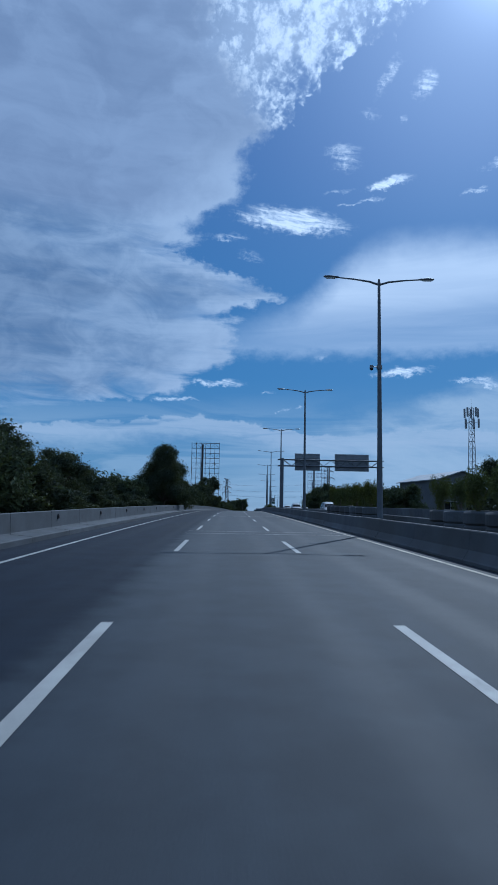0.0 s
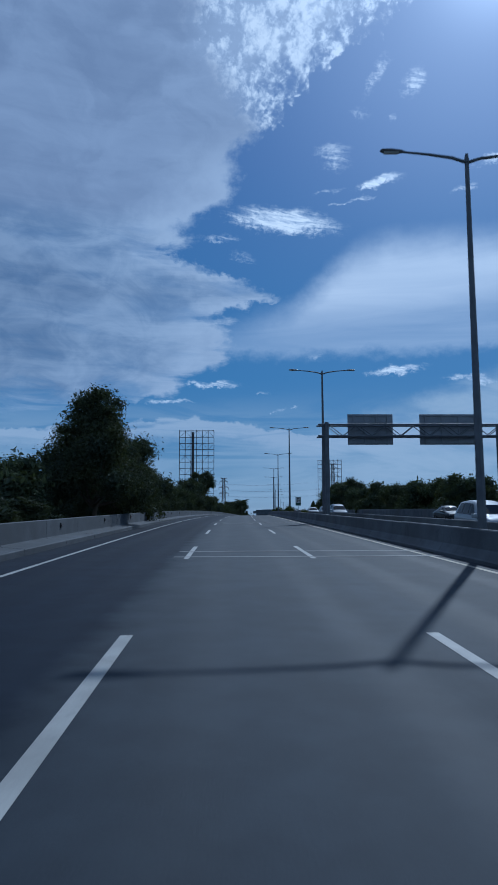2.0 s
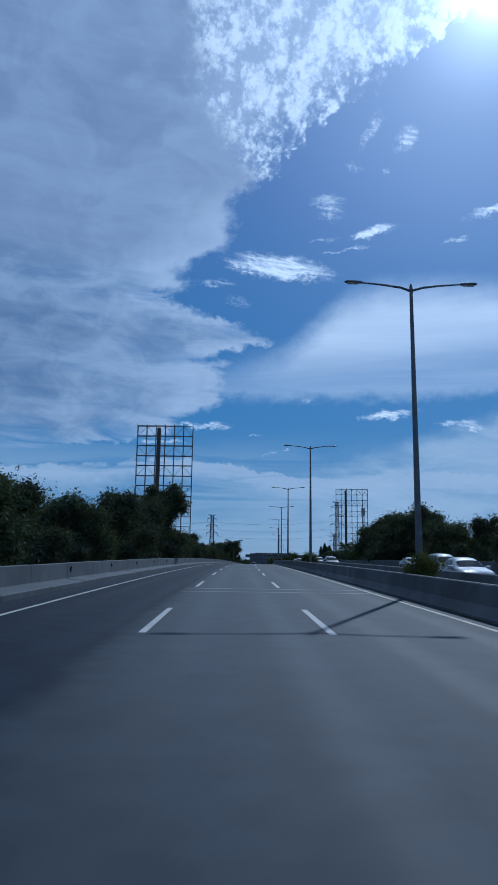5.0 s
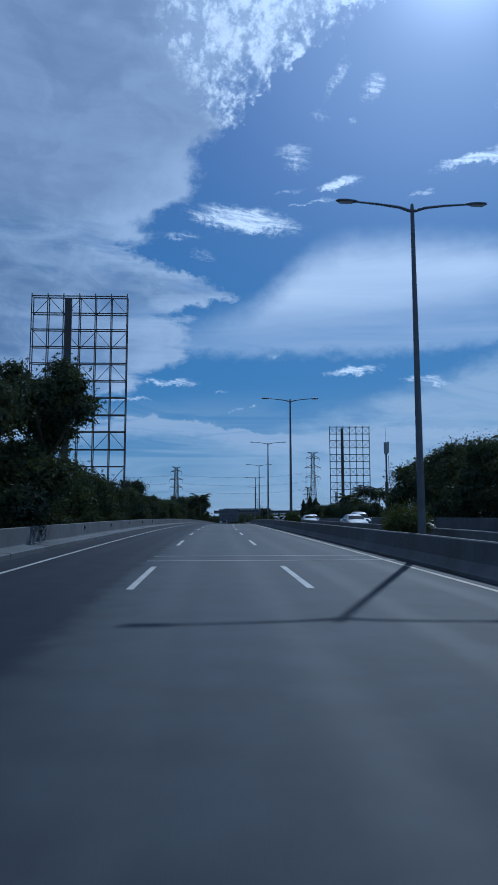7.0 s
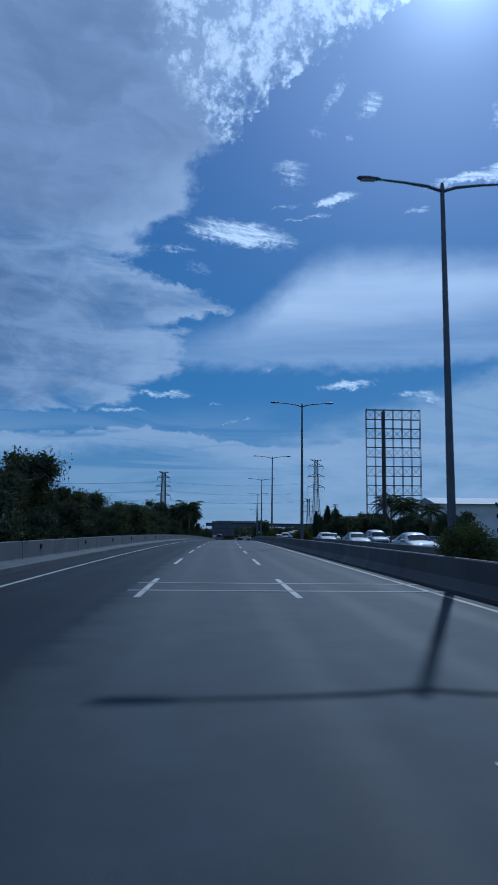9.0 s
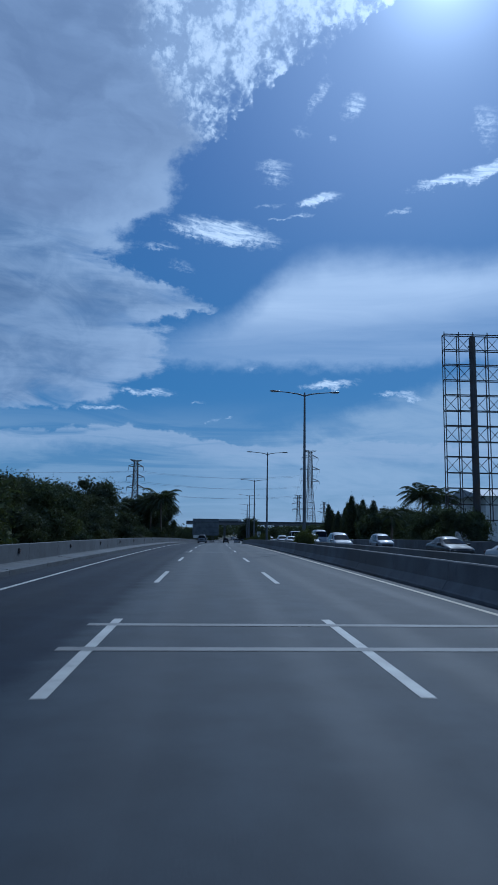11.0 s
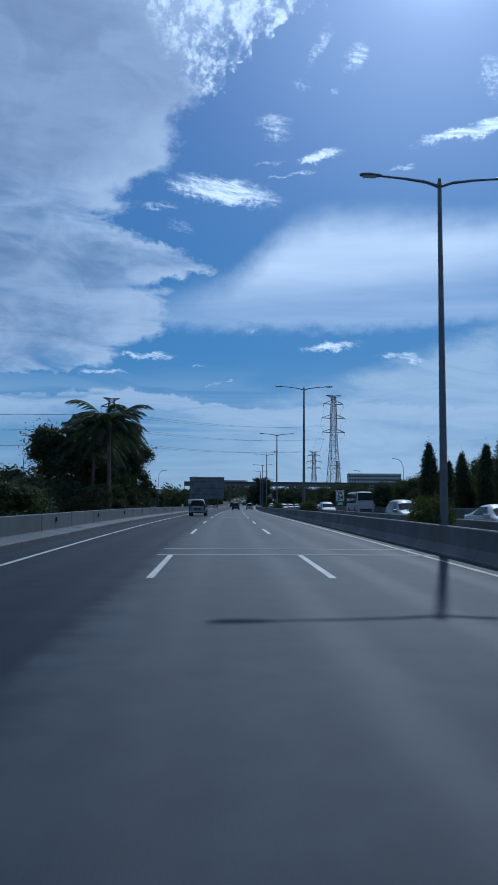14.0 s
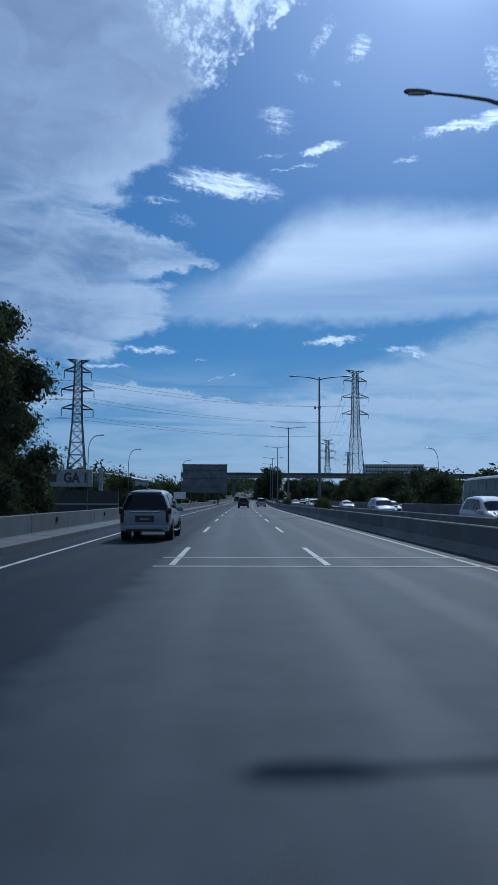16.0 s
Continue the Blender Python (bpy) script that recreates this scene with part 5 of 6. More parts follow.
def rim_mesh(r, w, spokes=6):
    bm = bmesh.new()
    add_rod(bm, (-w * 0.25, 0, 0), (w * 0.34, 0, 0), r * 0.13, r * 0.13, 12)
    for i in range(spokes):
        a = i * 2 * math.pi / spokes
        for d in (-0.14, 0.14):
            add_rod(bm, (w * 0.30, math.cos(a) * r * 0.1, math.sin(a) * r * 0.1), (w * 0.40, math.cos(a + d) * r * 0.62, math.sin(a + d) * r * 0.62), r * 0.055, r * 0.04, 5)
    k = 24
    for a in range(k):
        a0, a1 = a * 2 * math.pi / k, (a + 1) * 2 * math.pi / k
        q = [bm.verts.new((x, math.cos(t) * r * e, math.sin(t) * r * e)) for x, e, t in ((w * 0.44, 0.63, a0), (w * 0.44, 0.63, a1), (w * 0.3, 0.57, a1), (w * 0.3, 0.57, a0))]
        bm.faces.new(q)
    return bm


def car(kind, paint, label, detail=True):
    """A car with its tail at y = 0 and its nose along +y."""
    st = BODIES[kind]
    root = thing("bus" if kind == "bus" else "van" if kind == "van" else "car", Matrix.Identity(4), label, "bus" if kind == "bus" else "van" if kind == "van" else "car", "vehicles on the motorway")
    mat = PAINTS[paint]

    def ring(q):
        y, zb, zt, zr, w, wr = q
        return [(w * 0.82, y, zb), (w * 0.97, y, zb + 0.10), (w * 1.0, y, zb + (zt - zb) * 0.45), (w * 1.005, y, zb + (zt - zb) * 0.72), (w * 0.97, y, zt), (wr + (w - wr) * 0.10, y, zr - 0.07 * min(1, (zr - zt) / 0.3)), (wr * 0.86, y, zr - 0.012), (wr * 0.45, y, zr + 0.018)]

    bm = bmesh.new()
    rings = []
    for q in st:
        half = ring(q)
        rings.append([bm.verts.new(p) for p in half] + [bm.verts.new((-p[0], p[1], p[2])) for p in half[::-1]])
    n2 = len(rings[0])
    for a, b in zip(rings, rings[1:]):
        for i in range(n2):
            bm.faces.new((a[i], a[(i + 1) % n2], b[(i + 1) % n2], b[i]))
    bm.faces.new(rings[0][::-1])
    bm.faces.new(rings[-1])
    bmesh.ops.recalc_face_normals(bm, faces=bm.faces[:])
    bmesh.ops.subdivide_edges(bm, edges=[e for e in bm.edges if abs((e.verts[0].co - e.verts[1].co).y) > 0.5], cuts=2, use_grid_fill=True)
    body = part("body", bm, mat, root, smooth=True)
    md = body.modifiers.new("round", "SUBSURF")
    md.levels = md.render_levels = 1

    def at_y(y):
        for a, b in zip(st, st[1:]):
            if a[0] <= y <= b[0]:
                u = (y - a[0]) / (b[0] - a[0])
                return ring([p + (q - p) * u for p, q in zip(a, b)])
        return ring(st[-1])

    def side_pane(name, y0, y1, sg, v0=0.10, v1=0.92, slope0=0.0, slope1=0.0):
        bm2 = bmesh.new()
        k = 4
        lo, hi = [], []
        for i in range(k + 1):
            u = i / k
            ya, yb = y0 + (y1 - y0) * u, y0 + slope0 + (y1 - slope1 - y0 - slope0) * u
            a, b = at_y(ya), at_y(yb)
            p = Vector(a[4]).lerp(Vector(a[5]), v0)
            q = Vector(b[4]).lerp(Vector(b[5]), v1)
            for v in (p, q):
                v.x = (v.x + 0.012) * sg
            lo.append(bm2.verts.new(p))
            hi.append(bm2.verts.new(q))
        for i in range(k):
            bm2.faces.new((lo[i], lo[i + 1], hi[i + 1], hi[i]))
        bmesh.ops.recalc_face_normals(bm2, faces=bm2.faces[:])
        return part(name, bm2, M_WINDOW, root)

    def screen(name, i0, i1, u0, u1, off=0.03):
        """Front or rear glass between two stations, a little proud of the body."""
        bm2 = bmesh.new()
        a, b = st[i0], st[i1]
        rows = []
        out = 1 if i1 > i0 else -1
        for u in (u0, (u0 + u1) / 2, u1):
            r = ring([p + (q - p) * u for p, q in zip(a, b)])
            rows.append([bm2.verts.new((x * 0.97, y + off * (1 if a[3] > b[3] else -1), z + off * 0.5)) for x, y, z in (r[5], r[6], r[7])] + [bm2.verts.new((-x * 0.97, y + off * (1 if a[3] > b[3] else -1), z + off * 0.5)) for x, y, z in (r[7], r[6], r[5])])
        for p, q in zip(rows, rows[1:]):
            for i in range(5):
                bm2.faces.new((p[i], p[i + 1], q[i + 1], q[i]))
        bmesh.ops.recalc_face_normals(bm2, faces=bm2.faces[:])
        return part(name, bm2, M_WINDOW, root)

    c0, c1, r0, r1, f0, f1 = CABIN[kind]
    y0, y1 = st[c0][0], st[c1][0]
    if kind == "suv":
        # broad upright glass that wraps round to the rear pillars
        bm2 = bmesh.new()
        grid = []
        for v in (0.0, 0.33, 0.66, 1.0):
            half = 0.84 - 0.21 * v
            grid.append([bm2.verts.new((half * x, 0.01 + 0.20 * v + 0.03 * x ** 4, 1.13 + 0.53 * v - 0.03 * x ** 2)) for x in (-1, -0.8, -0.5, 0, 0.5, 0.8, 1)])
        for a, b in zip(grid, grid[1:]):
            for i in range(6):
                bm2.faces.new((a[i], a[i + 1], b[i + 1], b[i]))
        bmesh.ops.recalc_face_normals(bm2, faces=bm2.faces[:])
        part("rear_window", bm2, M_WINDOW, root, smooth=True)
    else:
        screen("rear_window", r0, r1, 0.05, 0.92, 0.06)
    screen("windscreen", f0 if kind != "sedan" else f0, f1, 0.05, 0.92)
    cuts = {"suv": (0.50, 1.35, 2.35, 3.25), "mpv": (0.45, 1.2, 2.0, 2.85), "sedan": (1.15, 1.9, 2.85), "van": (0.3, 1.6, 2.9, 3.95), "bus": (0.4, 2.0, 3.6, 5.2, 6.8, 8.3)}[kind]
    for sg in (-1, 1):
        for i, (a, b) in enumerate(zip(cuts, cuts[1:])):
            last, first = i == len(cuts) - 2, i == 0
            side_pane("side_window", a + 0.03, b - 0.03, sg, slope0=0.22 if first and kind not in ("bus", "van") else 0.0, slope1=0.5 if last and kind not in ("bus", "van") else 0.0)
    # wheels
    ya, yb, r = WHEELS[kind]
    w = st[len(st) // 2][4]
    for y, sg in itertools.product((ya, yb), (-1, 1)):
        arch = bmesh.new()
        k = 14
        for i in range(k):
            t0, t1 = math.pi * i / k, math.pi * (i + 1) / k
            pts = [(w + 0.012, y + math.cos(t) * q, r + math.sin(t) * q) for q, t in ((r * 1.0, t0), (r * 1.16, t0), (r * 1.16, t1), (r * 1.0, t1))]
            arch.faces.new([arch.verts.new((p[0] * sg, p[1], p[2])) for p in pts])
        part("wheel_arch", arch, M_TRIM, root)
        well = bmesh.new()
        add_rod(well, (sg * (w - 0.25), y, r), (sg * (w + 0.008), y, r), r * 1.07, r * 1.07, 24)
        part("wheel_well", well, M_TRIM, root)
        wh = part("wheel", wheel_mesh(r, 0.24), M_RUBBER, root, m=pose(sg * (w - 0.09), y, r, 0, 0, 0 if sg > 0 else 180))
        part("rim", rim_mesh(r, 0.25), M_RIM, wh)
    # lamps, plates, trim
    wt, wn = st[1][4], st[-2][4]
    zt, zn = st[1][2], st[-2][2]
    for sg in (-1, 1):
        if kind == "suv":
            lamp = part("tail_lamp", box(sg * 0.74, 0.0, 0.66, sg * 0.85, 0.20, 1.16, bevel=0.03), M_TAIL, root, "tall dark red tail lamp")
            part("lamp_wing", box(sg * 0.80, 0.04, 0.96, sg * 0.935, 0.34, 1.19, bevel=0.04), M_TAIL, lamp)
        else:
            part("tail_lamp", box(sg * (wt - 0.18), 0.0, zt - 0.20, sg * (wt - 0.02), 0.16, zt + 0.02, bevel=0.03), M_TAIL, root, "red tail lamp")
        hl = st[-2][0]
        part("headlamp", box(sg * (wn - 0.26), hl - 0.30, zn - 0.14, sg * (wn + 0.02), hl - 0.02, zn + 0.02, bevel=0.04), M_HEAD, root, "clear glossy headlamp")
        yy = st[f1][0] - 0.35
        mir = part("door_mirror", box(sg * (w - 0.06), yy - 0.08, st[f1][2] - 0.04, sg * (w + 0.20), yy + 0.10, st[f1][2] + 0.14, bevel=0.04), mat, root)
    nose = st[-1][0]
    part("grille", box(-wn * 0.74, nose - 0.14, st[-1][1] + 0.02, wn * 0.74, nose + 0.012, st[-1][2] + 0.04, bevel=0.02), M_TRIM, root)
    part("lower_grille", box(-wn * 0.72, nose - 0.14, st[-1][1] - 0.12, wn * 0.72, nose + 0.028, st[-1][1] - 0.02, bevel=0.02), M_TRIM, root, "black lower air intake")
    part("front_bumper", box(-wn * 1.0, nose - 0.30, st[-1][1] - 0.16, wn * 1.0, nose + 0.02, st[-1][1] + 0.02, bevel=0.06), mat, root)
    part("rear_bumper", box(-wt * 0.98, -0.05, st[0][1] - 0.18, wt * 0.98, 0.28, st[0][1] + 0.04, bevel=0.06), mat, root)
    part("rear_apron", box(-wt * 0.75, -0.055, st[0][1] - 0.16, wt * 0.75, 0.05, st[0][1] - 0.08, bevel=0.02), M_TRIM, root)
    for y in (-0.02, nose + 0.02):
        z = (st[0][2] - 0.02) if y < 1 else st[-1][1] - 0.02
        if kind == "suv" and y < 1:
            part("plate_recess", box(-0.34, y - 0.006, z - 0.10, 0.34, y + 0.02, z + 0.13, bevel=0.006), M_TRIM, root)
        pl = part("number_plate", box(-0.23, y - 0.012, z - 0.07, 0.23, y + 0.012, z + 0.07, bevel=0.006), M_PLATE, root)
        part("plate_bar", box(-0.17, y - 0.016, z - 0.025, 0.17, y + 0.016, z + 0.03), M_PLATE_BAR, pl)
    if kind == "suv":
        part("tailgate_strip", box(-0.52, 0.005, 1.02, 0.52, 0.08, 1.06, bevel=0.01), M_CHROME, root, "chrome strip across the tailgate")
        part("rear_spoiler", box(-0.56, 0.16, 1.70, 0.56, 0.52, 1.77, bevel=0.03), mat, root)
        part("antenna_fin", box(-0.03, 0.75, 1.82, 0.03, 0.95, 1.90, bevel=0.015), mat, root)
        for sg in (-1, 1):
            part("roof_rail", rod((sg * 0.47, 0.75, 1.81), (sg * 0.47, 2.4, 1.81), 0.02, sides=8), M_CHROME, root)
            part("side_step", box(sg * 0.84, 1.45, 0.30, sg * 1.0, 3.2, 0.36, bevel=0.02), M_CHROME, root)
            for y in (1.75, 2.75):
                part("door_handle", box(sg * 0.915, y - 0.09, 0.98, sg * 0.95, y + 0.09, 1.01, bevel=0.01), M_CHROME, root)
    return root


SUV = car("suv", "silver", "silver sport utility vehicle driving in the outer lane of the motorway")
SUV.matrix_basis = lie(372.5, -3.6)
SUV_DARK = car("suv", "black", "black sport utility vehicle in the middle lane ahead")
SUV_DARK.matrix_basis = lie(462, 0.1)
MPV_W = car("mpv", "white", "white people carrier on the oncoming carriageway")
MPV_S = car("mpv", "silver", "silver people carrier on the oncoming carriageway")
SEDAN_W = car("sedan", "white", "white saloon car on the oncoming carriageway")
SEDAN_B = car("sedan", "black", "black saloon car on the oncoming carriageway")
SEDAN_R = car("sedan", "red", "red saloon car on the oncoming carriageway")
VAN_W = car("van", "silver", "silver minibus on the oncoming carriageway")
BUS_W = car("bus", "white", "white coach on the oncoming carriageway")
ONCOMING = ((MPV_W, 50, 11.6), (SEDAN_B, 77, 18.8), (MPV_S, 95, 11.6), (SEDAN_W, 124, 11.6), (MPV_S, 139, 15.2), (SEDAN_W, 163, 18.8), (SEDAN_B, 176, 11.6), (SEDAN_W, 192.5, 11.6), (MPV_S, 206, 15.0), (SEDAN_W, 222, 11.6),
            (SEDAN_W, 239, 11.6), (MPV_W, 247, 15.2), (SEDAN_W, 256, 11.6), (SEDAN_B, 274, 15.2), (MPV_S, 292, 11.6), (MPV_S, 310, 11.6), (VAN_W, 327, 15.2), (MPV_S, 300, 17.6), (SEDAN_W, 331, 11.6), (SEDAN_B, 338, 18.8), (MPV_S, 346, 11.6),
            (SEDAN_R, 433, 18.8), (SEDAN_B, 371, 18.8), (MPV_W, 381.5, 11.6), (BUS_W, 401, 18.8), (MPV_S, 405, 11.6), (SEDAN_W, 418, 15.2), (SEDAN_W, 446, 15.2), (MPV_W, 458, 11.6), (SEDAN_B, 470, 18.8), (MPV_S, 487, 15.2),
            (SEDAN_W, 500, 11.6), (MPV_W, 512, 18.8), (SEDAN_B, 528, 15.2), (MPV_S, 545, 11.6), (SEDAN_W, 560, 18.8))
SEEN = set()
for model, s, l in ONCOMING:
    m = lie(s, l, 0.0, 180)
    if model.name in SEEN:
        copy_thing(model, m)
    else:
        SEEN.add(model.name)
        model.matrix_basis = m
for model, s, l in ((SUV_DARK, 560, -3.6), (MPV_S, 520, 3.6), (SEDAN_B, 600, 0.0), (MPV_W, 480, 3.6), (SEDAN_W, 640, -3.6), (MPV_S, 610, 3.6)):
    tagged(copy_thing(model, lie(s, l)), "distant car travelling ahead on the grey motorway")


# ---------------------------------------------------------------- buildings
def add_windows(parent, face_y, xs, zs, w, h, frame_mat=None):
    for x, z in itertools.product(xs, zs):
        win = part("window", box(x - w / 2, face_y - 0.03, z - h / 2, x + w / 2, face_y + 0.05, z + h / 2), M_WINDOW, parent)
        part("frame", box(x - w / 2 - 0.08, face_y - 0.06, z + h / 2, x + w / 2 + 0.08, face_y + 0.02, z + h / 2 + 0.10), frame_mat or M_WALL_PALE, win)
        part("sill", box(x - w / 2 - 0.1, face_y - 0.12, z - h / 2 - 0.1, x + w / 2 + 0.1, face_y + 0.02, z - h / 2), frame_mat or M_WALL_PALE, win)
        part("mullion", box(x - 0.03, face_y - 0.05, z - h / 2, x + 0.03, face_y, z + h / 2), frame_mat or M_WALL_PALE, win)


def gable_building(s, l, w, d, eave, ridge, wall, label, turn=0.0, over=0.7, windows=(), roof=None):
    """Building whose ridge runs along its depth, gable towards the traffic."""
    root = thing("building", stand(s, l, -0.13, turn), label, "building")
    bm = bmesh.new()
    add_box(bm, 0, 0, 0, w, d, eave)
    a = [bm.verts.new(p) for p in ((0, 0, eave), (w, 0, eave), (w / 2, 0, ridge))]
    b = [bm.verts.new(p) for p in ((0, d, eave), (w, d, eave), (w / 2, d, ridge))]
    bm.faces.new(a)
    bm.faces.new(b[::-1])
    walls = part("wall", bm, wall, root)
    for x0, z0, x1, z1 in ((-over, eave - over * 2 * (ridge - eave) / w, w / 2, ridge), (w + over, eave - over * 2 * (ridge - eave) / w, w / 2, ridge)):
        bm = bmesh.new()
        q = [bm.verts.new(p) for p in ((x0, -over, z0 + 0.02), (x1, -over, z1 + 0.02), (x1, d + over, z1 + 0.02), (x0, d + over, z0 + 0.02), (x0, -over, z0 + 0.18), (x1, -over, z1 + 0.18), (x1, d + over, z1 + 0.18), (x0, d + over, z0 + 0.18))]
        for f in ((0, 1, 2, 3), (7, 6, 5, 4), (0, 4, 5, 1), (1, 5, 6, 2), (2, 6, 7, 3), (3, 7, 4, 0)):
            bm.faces.new([q[i] for i in f])
        bmesh.ops.recalc_face_normals(bm, faces=bm.faces[:])
        part("roof", bm, roof or M_ROOF_METAL, root)
    if windows:
        add_windows(root, 0, *windows)
    return root


def long_building(s, l, w, d, h, wall, label, xs, zs, ww, wh, fascia=0.9, turn=0.0):
    """Flat-fronted hall, its long face to the traffic, with a pale metal fascia and a shallow roof."""
    root = thing("building", stand(s, l, -0.13, turn), label, "building")
    part("wall", box(0, 0, 0, w, d, h - fascia), wall, root)
    bm = bmesh.new()
    q = [bm.verts.new(p) for p in ((-2.2, -1.6, h - fascia), (w + 2, -1.6, h - fascia), (w + 2, d + 1.6, h - fascia), (-2.2, d + 1.6, h - fascia), (-2.0, d / 2 - 0.1, h + 1.5), (w + 2, d / 2 - 0.1, h + 1.5), (w + 2, d / 2 + 0.1, h + 1.5), (-2.0, d / 2 + 0.1, h + 1.5))]
    for f in ((3, 2, 1, 0), (4, 5, 6, 7), (0, 1, 5, 4), (1, 2, 6, 5), (2, 3, 7, 6), (3, 0, 4, 7)):
        bm.faces.new([q[i] for i in f])
    bmesh.ops.recalc_face_normals(bm, faces=bm.faces[:])
    part("roof", bm, M_ROOF_METAL, root, "pale ribbed metal roof")
    add_windows(root, 0, xs, zs, ww, wh)
    return root


gable_building(74, 33.0, 8, 14, 6.0, 7.3, M_WALL_DARK, "dark workshop with a low metal gable roof", 12, 0.5, ((2.0, 5.8), (1.6, 4.4), 2.0, 1.7), M_ROOF_METAL)
long_building(395, 67.5, 42, 24, 14.0, M_WALL_PALE, "pale rendered factory hall with small windows and metal roof", tuple(8.5 + 11.0 * i for i in range(3)), (4.6, 9.2), 2.6, 1.5, 1.0)
gable_building(520, -46, 18, 14, 6.4, 8.0, M_WALL_GREY, "grey house with metal roof behind roadside trees", 0, 0.8)


def block(s, l, w, d, h, wall, label, floors, bays):
    root = thing("building", stand(s, l, -0.13), label, "building")
    part("wall", box(0, 0, 0, w, d, h), wall, root)
    part("parapet", box(-0.3, -0.3, h, w + 0.3, d + 0.3, h + 0.8), wall, root)
    for i, j in itertools.product(range(bays), range(floors)):
        x0 = w * (i + 0.2) / bays
        z0 = h * (j + 0.3) / floors
        part("window", box(x0, -0.05, z0, x0 + w * 0.6 / bays, 0.05, z0 + h * 0.45 / floors), M_WINDOW, root)
    return root


block(800, 67, 39, 25, 19, M_WALL_GREY, "large grey office block far beyond the trees", 7, 20)
block(860, -60, 40, 20, 14, M_WALL_GREY, "grey office block far beyond the trees", 4, 10)


# ---------------------------------------------------------------- flyover far ahead
M_BRIDGE = material("bridge_concrete", (0.12, 0.12, 0.122), 0.9, grain=(0.4, 14.0), vary=0.2, stain=0.35)


def flyover(s):
    root = thing("flyover", stand(s, 0, 0, 4), "grey concrete road bridge crossing the motorway far ahead", "bridge")
    part("deck", box(-34, -5, 9.2, 150, 5, 10.6), M_BRIDGE, root)
    for y in (-5.0, 4.8):
        part("parapet", box(-34, y, 10.6, 150, y + 0.2, 11.6), M_CONCRETE, root)
    for x in (-26, -9.5, 7.6, 24, 48, 75, 105, 135):
        pier = part("pier", box(x - 0.7, -3.2, -0.1, x + 0.7, 3.2, 8.3, bevel=0.2), M_BRIDGE, root)
        part("cap_beam", box(x - 0.9, -4.6, 8.3, x + 0.9, 4.6, 9.2, bevel=0.1), M_BRIDGE, pier)
    return root


flyover(655)


# ---------------------------------------------------------------- large board and smaller signs
def big_board(s, l0, l1, z0, z1):
    root = thing("billboard", stand(s, l0), "weathered grey rear of a large roadside billboard", "billboard")
    w = l1 - l0
    part("board", box(0, 0, z0, w, 0.25, z1, bevel=0.03), M_BOARD_BACK, root)
    part("border", box(-0.1, -0.08, z1 - 0.12, w + 0.1, 0.0, z1 + 0.1), M_DARK_STEEL, root)
    for x in (w * 0.2, w * 0.5, w * 0.8):
        part("post", rod((x, 0.5, -0.13), (x, 0.5, z1 - 0.3), 0.2, 0.18, 10), M_DARK_STEEL, root)
    for i in range(3):
        z = z0 + (z1 - z0) * (0.2 + 0.3 * i)
        part("rail", box(0.1, -0.09, z - 0.06, w - 0.1, -0.004, z + 0.06), M_DARK_STEEL, root)
    return root


big_board(512, -15.8, -4.6, 3.0, 10.0)


def text_part(name, body, size, mat, parent, m):
    cu = bpy.data.curves.new(name, "FONT")
    cu.body, cu.size, cu.align_x, cu.align_y, cu.extrude, cu.offset = body, size, "CENTER", "CENTER", 0.004, 0.035 * size
    tmp = bpy.data.objects.new(name, cu)
    scene.collection.objects.link(tmp)
    me = bpy.data.meshes.new_from_object(tmp.evaluated_get(bpy.context.evaluated_depsgraph_get()))
    bpy.data.objects.remove(tmp)
    me.materials.clear()
    me.materials.append(mat)
    ob = new(name, me)
    ob.parent = parent
    ob.matrix_basis = m
    return ob


M_SIGN_WHITE = material("sign_white", (0.62, 0.62, 0.6), 0.5, vary=0.06, bump=0.0)
M_SIGN_GREY = material("sign_grey", (0.22, 0.225, 0.235), 0.6, vary=0.1, bump=0.0)
M_SIGN_BLACK = material("sign_black", (0.025, 0.025, 0.028), 0.5, vary=0.06, bump=0.0)
M_SIGN_GREEN = material("sign_dark_green", (0.02, 0.07, 0.05), 0.5, vary=0.06, bump=0.0)


def km_sign(s, z, below):
    root = thing("distance_marker", stand(s, 7.55, 0.02), "small dark distance marker with white panel reading 24", "road sign", "distance markers")
    part("post", rod((0, 0, 0), (0, 0, z + 0.3), 0.03, sides=8), M_GALV, root)
    board = part("board", box(-0.34, -0.05, z - 0.55, 0.34, -0.02, z + 0.55, bevel=0.01), M_SIGN_GREEN, root)
    face = part("panel", box(-0.27, -0.062, z - 0.18, 0.27, -0.052, z + 0.47), M_SIGN_WHITE, board)
    text_part("lettering", "KM", 0.20, M_SIGN_BLACK, face, pose(0, -0.068, z + 0.34, 90, 0, 0))
    text_part("lettering", "24", 0.40, M_SIGN_BLACK, face, pose(0, -0.068, z + 0.05, 90, 0, 0))
    if below:
        text_part("lettering", "200", 0.24, M_SIGN_WHITE, board, pose(0, -0.058, z - 0.36, 90, 0, 0))
    return root


km_sign(99.6, 2.1, False)
km_sign(345.5, 1.75, True)


